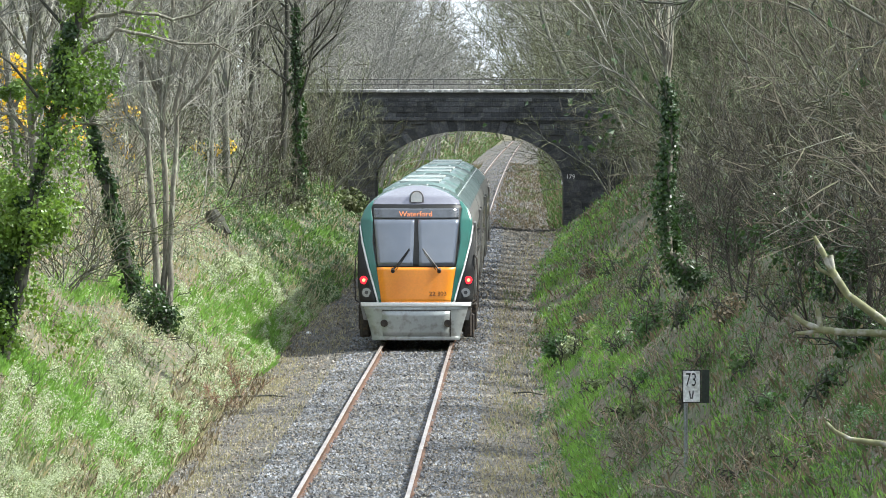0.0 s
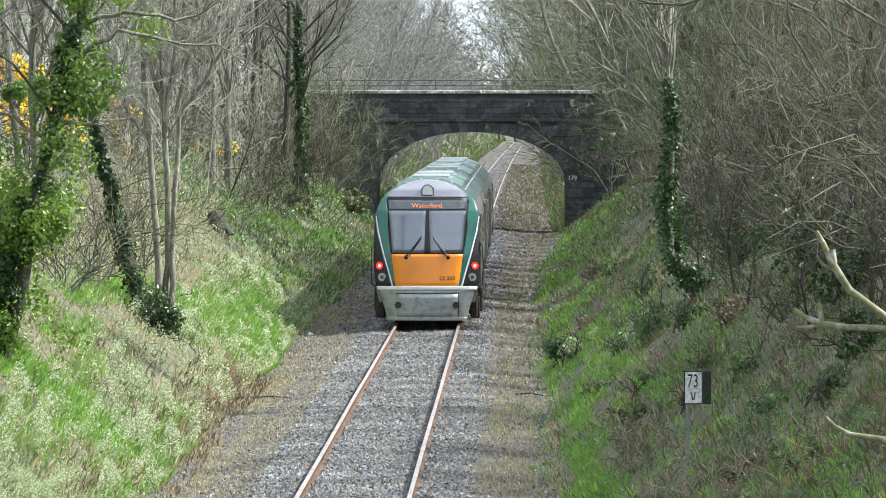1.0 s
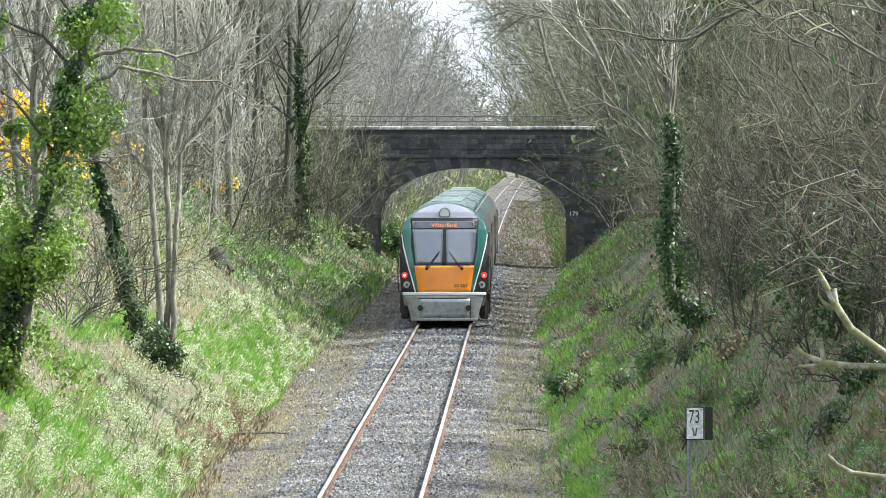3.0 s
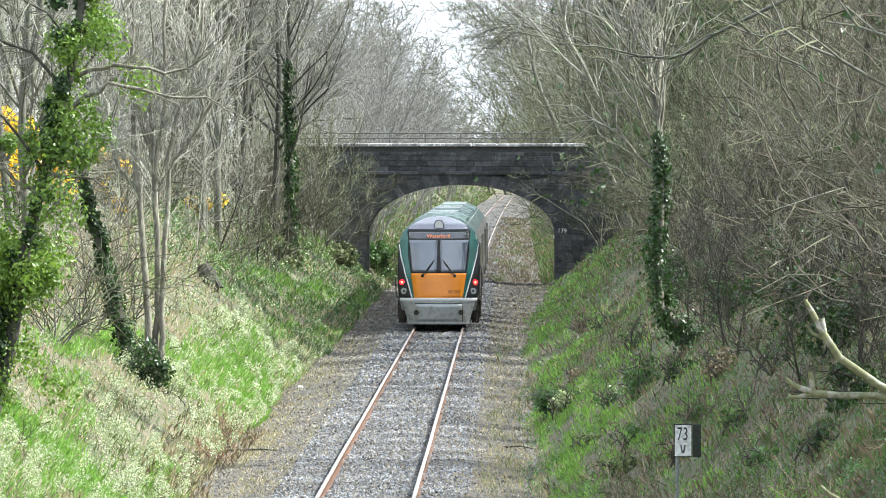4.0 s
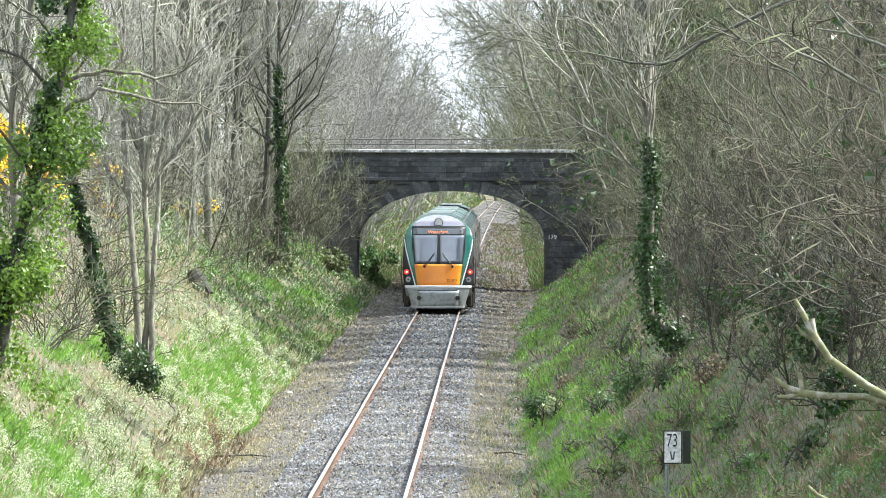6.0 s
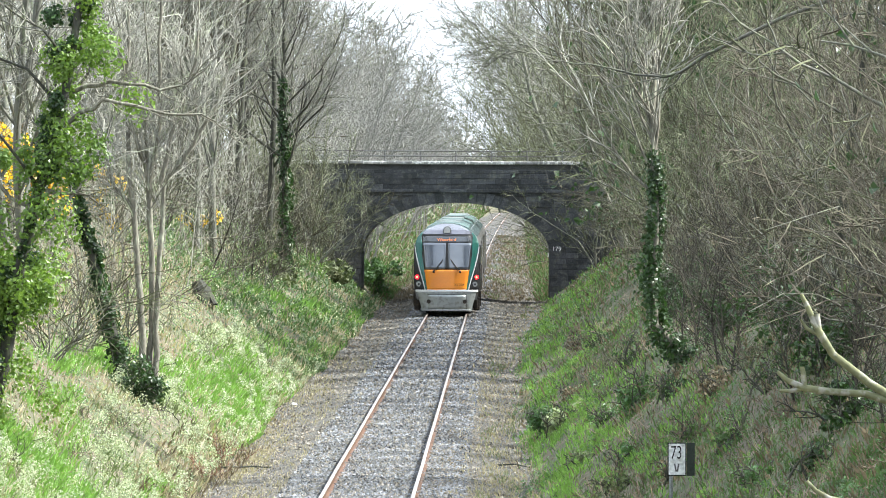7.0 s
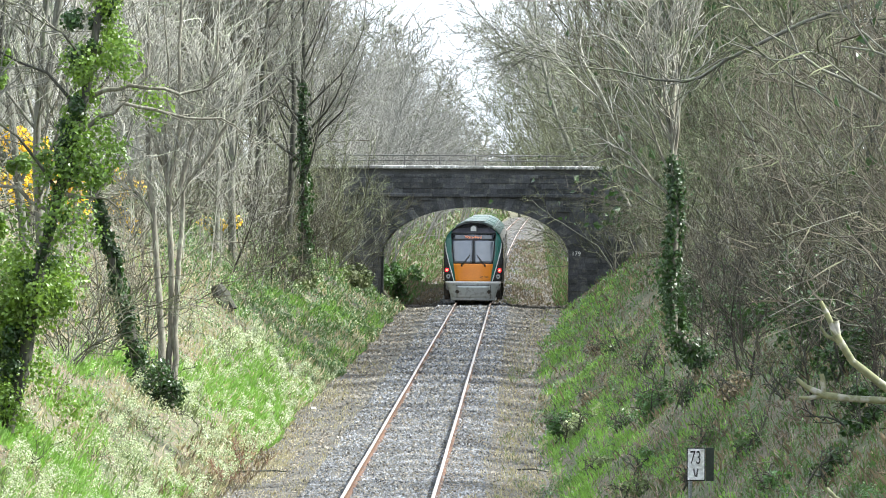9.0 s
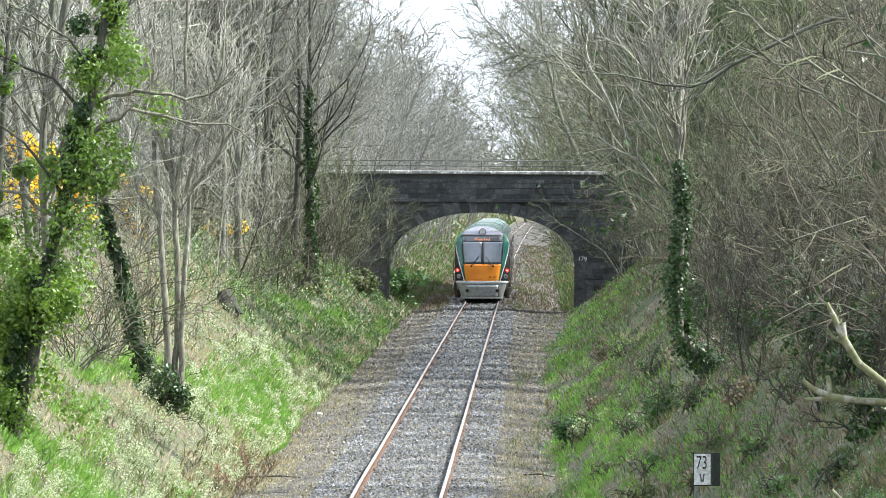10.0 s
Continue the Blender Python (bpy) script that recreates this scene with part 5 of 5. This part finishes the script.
def build_train():
    tr = tagged(holder("railcar_train", -2.5, 143, 0), "green, orange and silver diesel railcar train with lit tail lamps", "train")
    for c in range(3):
        y0 = c * 23.5
        part("carriage_body", car_shell(y0, y0 + 22.9, c == 0), None, tr)
        if c < 2:
            part("gangway", boxed(-0.75, 0.75, y0 + 22.85, y0 + 23.55, 0.9, 3.2), BLACK, tr)
        # roof pods and ribs; the pale ribs paint its grid of reflections
        for k in range(17):
            ya = y0 + (2.6 if c == 0 else 0.6) + k * 1.2
            verts, faces = [], []
            ring = [(-w - 0.015, z + 0.012) for z, w in SECTION[6:]] + [(w + 0.015, z + 0.012) for z, w in SECTION[-2:5:-1]]
            for y in (ya, ya + 0.07):
                for dz in (-0.05, 0.006):
                    verts += [(x, y, z + dz) for x, z in ring]
            n = len(ring)
            for i in range(n - 1):
                faces += [(i, i + 1, n + i + 1, n + i), (n + i, n + i + 1, 3 * n + i + 1, 3 * n + i), (3 * n + i, 3 * n + i + 1, 2 * n + i + 1, 2 * n + i)]
            part("roof_rib", mesh_of("roof_rib", verts, faces, ROOFGLINT), None, tr)
        for sx, sz in ((-0.98, 3.58), (-0.62, 3.765), (-0.22, 3.852), (0.22, 3.852), (0.62, 3.765), (0.98, 3.58)):
            part("roof_strake", boxed(sx - 0.014, sx + 0.014, y0 + (2.3 if c == 0 else 0.3), y0 + 22.6, sz - 0.05, sz + 0.018, bevel=0.006), ROOFGLINT, tr)
        # raised equipment pods along the roof
        for ya, yb in ((y0 + 4.6, y0 + 10.2), (y0 + 12.6, y0 + 18.8)):
            bm = bmesh.new()
            line = [(-0.98, 3.5), (-0.9, 3.72), (-0.6, 3.86), (-0.2, 3.925), (0.2, 3.925), (0.6, 3.86), (0.9, 3.72), (0.98, 3.5)]
            ends = [[bm.verts.new((px * f, y, pz - dz)) for px, pz in line] for y, f, dz in ((ya, 0.96, 0.12), (ya + 0.35, 1, 0), (yb - 0.35, 1, 0), (yb, 0.96, 0.12))]
            for p, q in zip(ends, ends[1:]):
                for i in range(len(line) - 1):
                    bm.faces.new((p[i], p[i + 1], q[i + 1], q[i]))
            bm.faces.new(ends[0])
            bm.faces.new(ends[-1])
            bmesh.ops.recalc_face_normals(bm, faces=bm.faces)
            pod = part("roof_pod", bm, ROOFP, tr)
            # pale slats continue the painted reflections over the pod
            for k in range(14):
                yr = ya + 0.5 + (yb - ya - 1.0) * k / 13
                part("pod_slat", boxed(-0.5, 0.5, yr - 0.025, yr + 0.025, 3.8, 3.935, bevel=0.008), ROOFGLINT, pod)
        # side windows and doors
        for side in (-1, 1):
            for k in range(8):
                ya = y0 + 4.2 + k * 2.25
                part("side_window", boxed(side * 1.38 if side > 0 else -1.425, 1.425 if side > 0 else -1.38, ya, ya + 1.55, 1.95, 2.75, bevel=0.008), GLASSD, tr)
            for ya in (y0 + 2.3, y0 + 20.9):
                part("side_door", boxed(side * 1.37 if side > 0 else -1.44, 1.44 if side > 0 else -1.37, ya, ya + 1.1, 1.05, 2.95, bevel=0.01), SIDEP, tr)
            part("skirt", boxed(1.2 * side - 0.06, 1.2 * side + 0.06, y0 + 6.3, y0 + 17.2, 0.28, 0.68, bevel=0.02), UNDER, tr)
        part("underframe", boxed(-1.1, 1.1, y0 + 6.4, y0 + 17, 0.3, 0.66, bevel=0.03), UNDER, tr)
        for yb in (y0 + 3.6, y0 + 19.4):
            bogie = part("bogie", boxed(-1.12, 1.12, yb - 1.5, yb + 1.5, 0.42, 0.62, bevel=0.03), UNDER, tr)
            for wy in (-1.15, 1.15):
                for wx in (-0.84, 0.84):
                    bm = bmesh.new()
                    cyl(bm, (wx - 0.065, yb + wy, 0.42), (wx + 0.065, yb + wy, 0.42), 0.42, n=24)
                    part("wheel", bm, UNDER, bogie)
            for wx in (-1.16, 1.16):
                part("side_frame", boxed(wx - 0.08, wx + 0.08, yb - 1.6, yb + 1.6, 0.25, 0.7, bevel=0.04), UNDER, bogie)
    # dark steps and brackets beside the valance
    for s in (-1, 1):
        for ya, w, z0, z1 in ((0.7, 0.10, 0.2, 0.9), (1.5, 0.16, 0.16, 0.72), (2.6, 0.22, 0.3, 0.95)):
            part("step_bracket", boxed(min(s * 1.14, s * (1.24 + w)), max(s * 1.14, s * (1.24 + w)), ya, ya + 0.6, z0, z1, bevel=0.03), UNDER, tr)
        for k in range(5):
            ya = 5.0 + 3.2 * k
            part("equipment_box", boxed(min(s * 1.1, s * 1.4), max(s * 1.1, s * 1.4), ya, ya + 1.3, 0.3, 0.85, bevel=0.05), UNDER, tr)
    # cab face
    face_patch("lower_valance", [(0.16, -1.05, 1.05), (0.5, -1.14, 1.14), (0.98, -1.28, 1.28)], SILVER, tr, off=0.03, thick=0.3)
    face_patch("coupler_hatch", [(0.24, -0.80, 0.80), (0.84, -0.82, 0.82)], SILVER, tr, off=0.045)
    face_patch("hatch_gap", [(0.845, -0.82, 0.82), (0.865, -0.82, 0.82)], BLACK, tr, off=0.04)
    face_patch("hatch_gap", [(0.2, 0.825, 0.845), (0.865, 0.825, 0.845)], BLACK, tr, off=0.04, nx=2)
    face_patch("valance_lip", [(0.14, -1.06, 1.06), (0.22, -1.08, 1.08)], SILVER, tr, off=0.048)
    face_patch("bumper_strip", [(0.955, -1.32, 1.32), (1.052, -1.34, 1.34)], WHITEP, tr, off=0.05)
    face_patch("orange_panel", [(1.055, -0.84, 0.84), (1.5, -0.9, 0.9), (1.9, -0.96, 0.96)], ORANGE, tr, off=0.03)
    for s in (-1, 1):
        def sided(rows):
            return [(z, a, b) if s > 0 else (z, -b, -a) for z, a, b in rows]
        face_patch("green_panel", sided([(1.055, 0.84, 0.9), (1.5, 0.90, 1.02), (1.9, 0.96, 1.14), (2.5, 1.06, 1.29), (2.9, 1.05, 1.36), (3.05, 1.06, 1.355), (3.3, 1.1, 1.26), (3.5, 1.04, 1.08)]), GREENP, tr, off=0.02, nx=6)
        face_patch("white_stripe", sided([(1.055, 0.9, 0.945), (1.5, 1.02, 1.065), (1.9, 1.14, 1.185), (2.5, 1.29, 1.335), (2.9, 1.36, 1.385)]), WHITEP, tr, off=0.024, nx=2)
        face_patch("lamp_housing", sided([(1.055, 0.945, 1.37), (1.5, 1.065, 1.415), (1.9, 1.185, 1.425), (2.5, 1.335, 1.415), (2.85, 1.378, 1.39)]), BLACK, tr, off=0.018, nx=4)
        for name, px, pz, r, mt in (("tail_lamp", 1.27, 1.59, 0.095, REDLAMP), ("headlamp", 1.2, 1.29, 0.11, LENS)):
            bm = bmesh.new()
            yy = face_y(px, pz)
            cyl(bm, (s * px, yy - 0.05, pz), (s * px, yy + 0.05, pz), r, n=20)
            part(name, bm, mt, tr)
            bm = bmesh.new()
            cyl(bm, (s * px, yy - 0.058, pz), (s * px, yy, pz), r * 0.42, n=16)
            part("lamp_core", bm, REDCORE if mt is REDLAMP else GLASSD, tr)
        # bent hand rail beside the cab
        bm = bmesh.new()
        rail = [(1.36, 0.5, 1.02), (1.47, 0.42, 1.1), (1.49, 0.4, 1.6), (1.47, 0.42, 2.1), (1.41, 0.5, 2.2)]
        for p, q in zip(rail, rail[1:]):
            cyl(bm, (s * p[0], p[1], p[2]), (s * q[0], q[1], q[2]), 0.018, n=6)
        part("hand_rail", bm, UNDER, tr)
        # wiper
        bm = bmesh.new()
        cyl(bm, (s * 0.55, face_y(0.55, 1.86) - 0.06, 1.84), (s * 0.16, face_y(0.16, 2.3) - 0.07, 2.35), 0.017, n=6)
        cyl(bm, (s * 0.48, face_y(0.48, 1.9) - 0.05, 1.84), (s * 0.2, face_y(0.2, 2.3) - 0.05, 2.25), 0.012, n=6)
        cyl(bm, (s * 0.56, face_y(0.55, 1.86) - 0.07, 1.80), (s * 0.56, face_y(0.55, 1.86) + 0.02, 1.86), 0.05, n=10)
        part("wiper", bm, BLACK, tr)
        face_patch("windscreen", sided([(1.93, 0.075, 0.925), (2.5, 0.06, 0.98), (3.05, 0.045, 1.035)]), SCREEN, tr, off=0.03)
        bm = bmesh.new()
        cyl(bm, (s * 0.77, -0.01, 0.55), (s * 0.77, 0.05, 0.55), 0.09, n=16)
        part("jumper_cap", bm, UNDER, tr)
    face_patch("windscreen_frame", [(1.9, -0.95, 0.95), (2.5, -1.0, 1.0), (3.05, -1.06, 1.06), (3.34, -1.1, 1.1), (3.4, -1.06, 1.06)], BLACK, tr, off=0.022, thick=0.02)
    face_patch("destination_display", [(3.07, -1.02, 1.02), (3.32, -1.04, 1.04)], GLASSD, tr, off=0.03, thick=0.02)
    face_patch("hood", [(3.41, -1.07, 1.07), (3.52, -1.02, 1.02), (3.68, -0.78, 0.78), (3.8, -0.47, 0.47), (3.86, -0.15, 0.15)], HOOD, tr, off=0.03, thick=0.04)
    for name, w, z0, z1, front, mt in (("lamp_surround", 0.175, 3.44, 3.75, 0.20, IRON), ("roof_lamp", 0.135, 3.47, 3.72, 0.24, WHITEP)):
        bm = bmesh.new()
        line = [(-w, z0), (w, z0)] + [(w * math.cos(a * math.pi / 8), z1 - w + w * math.sin(a * math.pi / 8)) for a in range(9)]
        ring = [[bm.verts.new((x, y, z)) for x, z in line] for y in (face_y(0, 3.5) - front + 0.13, face_y(0, 3.7) + 0.2)]
        bm.faces.new(ring[0])
        for i in range(len(line)):
            k = (i + 1) % len(line)
            bm.faces.new((ring[0][i], ring[1][i], ring[1][k], ring[0][k]))
        bmesh.ops.recalc_face_normals(bm, faces=bm.faces)
        part(name, bm, mt, tr, "white lamp above the windscreen" if name == "roof_lamp" else "")
    text_on("destination_text", "Waterford", tr, 0.185, Matrix.Translation((-0.42, face_y(0.3, 3.1) - 0.05, 3.13)) @ pose(0, 0, 0, 70, 0, 0), AMBER, 0.003)
    text_on("unit_number", "22 303", tr, 0.14, Matrix.Translation((0.32, face_y(0.5, 1.22) - 0.06, 1.22)) @ pose(0, 0, 0, 83, 0, 6), BLACK, 0.003, 1.1)
    return tr


# ---- signs ----
def build_sign():
    x, y = 2.22, 79.0
    z = ground_z(x, y)
    th = tagged(holder("milepost", x, y, z), "white milepost board with black number 73 on a metal post", "milepost")
    H = 5.78
    top, bot = H - (655 - 190) / 133, H - (714 - 190) / 133
    bm = bmesh.new()
    cyl(bm, (0, 0.03, -0.35), (0, 0.03, top - z - 0.05), 0.028, n=10)
    part("post", bm, POSTMET, th)
    part("board", boxed(-0.05, 0.20, -0.01, 0.01, bot - z, top - z, bevel=0.006), BLACK, th)
    part("face", boxed(-0.035, 0.185, -0.016, -0.008, bot - z + 0.015, top - z - 0.015), WHITE, th, "white board with a black rim")
    side = part("side_board", boxed(0.0, 0.11, -0.01, 0.01, bot - z, top - z, bevel=0.006), mat("dark_green_board", (0.035, 0.045, 0.035), fine=30, rough=0.7, bump=0.1), th)
    side.matrix_basis = pose(0.205, 0.0, 0, 0, 0, 8)
    for k, (mx, tilt) in enumerate(((0.055, -12), (0.09, 9))):
        mark = part("mark", boxed(-0.01, 0.01, -0.004, 0.002, -0.055, 0.055), IRON, th)
        mark.matrix_basis = pose(mx, -0.02, bot - z + 0.11, 0, tilt, 0)
    text_on("number", "73", th, 0.25, Matrix.Translation((-0.01, -0.018, top - z - 0.215)) @ pose(0, 0, 0, 90, 0, 0), BLACK, 0.002, 0.62)


def build_clutter():
    # broken stump on the bank
    x, y = -9.2, 179
    th = tagged(holder("tree_stump", x, y, ground_z(x, y)), "dark rotten broken tree stump on the bank", "stump")
    tb = Tubes()
    rng = random.Random(9)
    tb.add([Vector((0, 0, -0.2)), Vector((0.03, 0, 0.12)), Vector((-0.04, 0, 0.34)), Vector((-0.12, 0, 0.62))], [0.42, 0.36, 0.26, 0.12], 9)
    tb.add([Vector((0.1, 0, -0.1)), Vector((0.32, -0.1, 0.12)), Vector((0.42, -0.2, -0.1))], [0.16, 0.15, 0.1], 7)
    tb.v = [(a + rng.gauss(0, 0.025), b + rng.gauss(0, 0.025), c + rng.gauss(0, 0.02)) for a, b, c in tb.v]
    part("wood", mesh_of("wood", tb.v, tb.f, BARK_DARK), None, th)
    # dead bracken heap and a fallen branch at the foot of the bank
    for k, (x, y) in enumerate(((-5.95, 124), (-6.25, 127.5), (-6.2, 119))):
        shrub_thing("dead_bracken", "heap of reddish-brown dead bracken beside the ballast", x, y, BARK_STEM, BRACKEN, "dead bracken", seed=500 + k, height=0.62, stems=26, twigs=5, fine=3, thick=0.8, arch=1.1)
    th = tagged(holder("fallen_branch", -5.5, 122.5, bed_z(-5.5, 122.5) + 0.02), "thin dead branch lying on the ballast", "branch")
    tb = Tubes()
    tb.add([Vector((-0.5, 0.3, 0.03)), Vector((-0.1, 0.1, 0.05)), Vector((0.3, 0.4, 0.06)), Vector((0.75, 0.2, 0.03))], [0.022, 0.02, 0.015, 0.008], 6)
    tb.add([Vector((0.1, 0.25, 0.05)), Vector((0.35, -0.3, 0.08)), Vector((0.5, -0.6, 0.03))], [0.012, 0.009, 0.005], 5)
    part("wood", mesh_of("wood", tb.v, tb.f, BARK_DARK), None, th)
    th = tagged(holder("fallen_branch", 0.2, 124, bed_z(0.2, 124) + 0.02), "dark dead branch lying on the old track bed", "branch")
    tb = Tubes()
    tb.add([Vector((-0.35, 0.5, 0.03)), Vector((0.0, 0.1, 0.07)), Vector((0.3, -0.5, 0.04))], [0.02, 0.018, 0.008], 6)
    part("wood", mesh_of("wood", tb.v, tb.f, BARK_DARK), None, th)
    # litter
    for x, y, w, label in ((-5.62, 158, 0.17, "crumpled white litter at the foot of the bank"), (-5.3, 420, 0.55, "white plastic sack beside the line")):
        bm = bmesh.new()
        bmesh.ops.create_icosphere(bm, subdivisions=2, radius=w / 2)
        for v in bm.verts:
            v.co *= 1 + 0.35 * noise.noise(v.co * (5 / w))
            v.co.z = max(v.co.z * 0.6, -0.2 * w)
        ob = tagged(part("litter", bm, WHITE, None), label, "litter")
        ob.matrix_basis = pose(x, y, (ground_z(x, y) if x < toe_left(y) else bed_z(x, y)) + 0.18 * w)
    # small marker board beyond the bridge
    x, y = 2.9, 380
    z = ground_z(x, y)
    th = tagged(holder("trackside_marker", x, y, z), "small white marker board on a post beyond the bridge", "marker")
    bm = bmesh.new()
    cyl(bm, (0, 0.04, -0.3), (0, 0.04, 0.7), 0.035, n=8)
    part("post", bm, POSTMET, th)
    part("board", boxed(-0.2, 0.2, -0.02, 0.01, 0.35, 0.85, bevel=0.01), WHITE, th)
    for k in (-1, 1):
        part("mark", boxed(k * 0.09 - 0.025, k * 0.09 + 0.025, -0.026, -0.018, 0.45, 0.75), BLACK, th)


TRAIN = []


def motions():
    tr = TRAIN[0]
    rows = [(0.0, 143.5), (1.0, 157.5), (2.5, 181.5), (4.0, 205.0), (5.5, 229.0), (7.0, 253.0), (8.5, 278.0), (10.0, 304.0)]
    walk(tr, [(t, pose(-2.5, y, 0)) for t, y in rows])
    # the sapling's branch bobs in the wind
    ob, fork = TWIGS[0]
    sway = [(0.0, 0.0), (0.5, 0.6), (1.0, 0.8), (1.5, 0.0), (2.0, -0.1), (2.5, -0.3), (3.2, 0.6), (4.0, -1.1), (4.5, 2.1), (5.0, 0.5), (5.5, -1.2),
            (6.2, 0.3), (7.0, 1.8), (7.5, 0.1), (8.0, 0.6), (8.5, -0.4), (9.0, 1.6), (9.5, -1.3), (10.0, 2.0)]
    walk(ob, [(t, pose(fork.x - 0.010 * a, fork.y, fork.z, 0, a, 0)) for t, a in sway])


build_ground()
build_bed()
build_rails()
build_bridge()
TRAIN.append(build_train())
build_sign()
build_twig()
build_clutter()
build_woods()
build_cover()
build_stones()
motions()
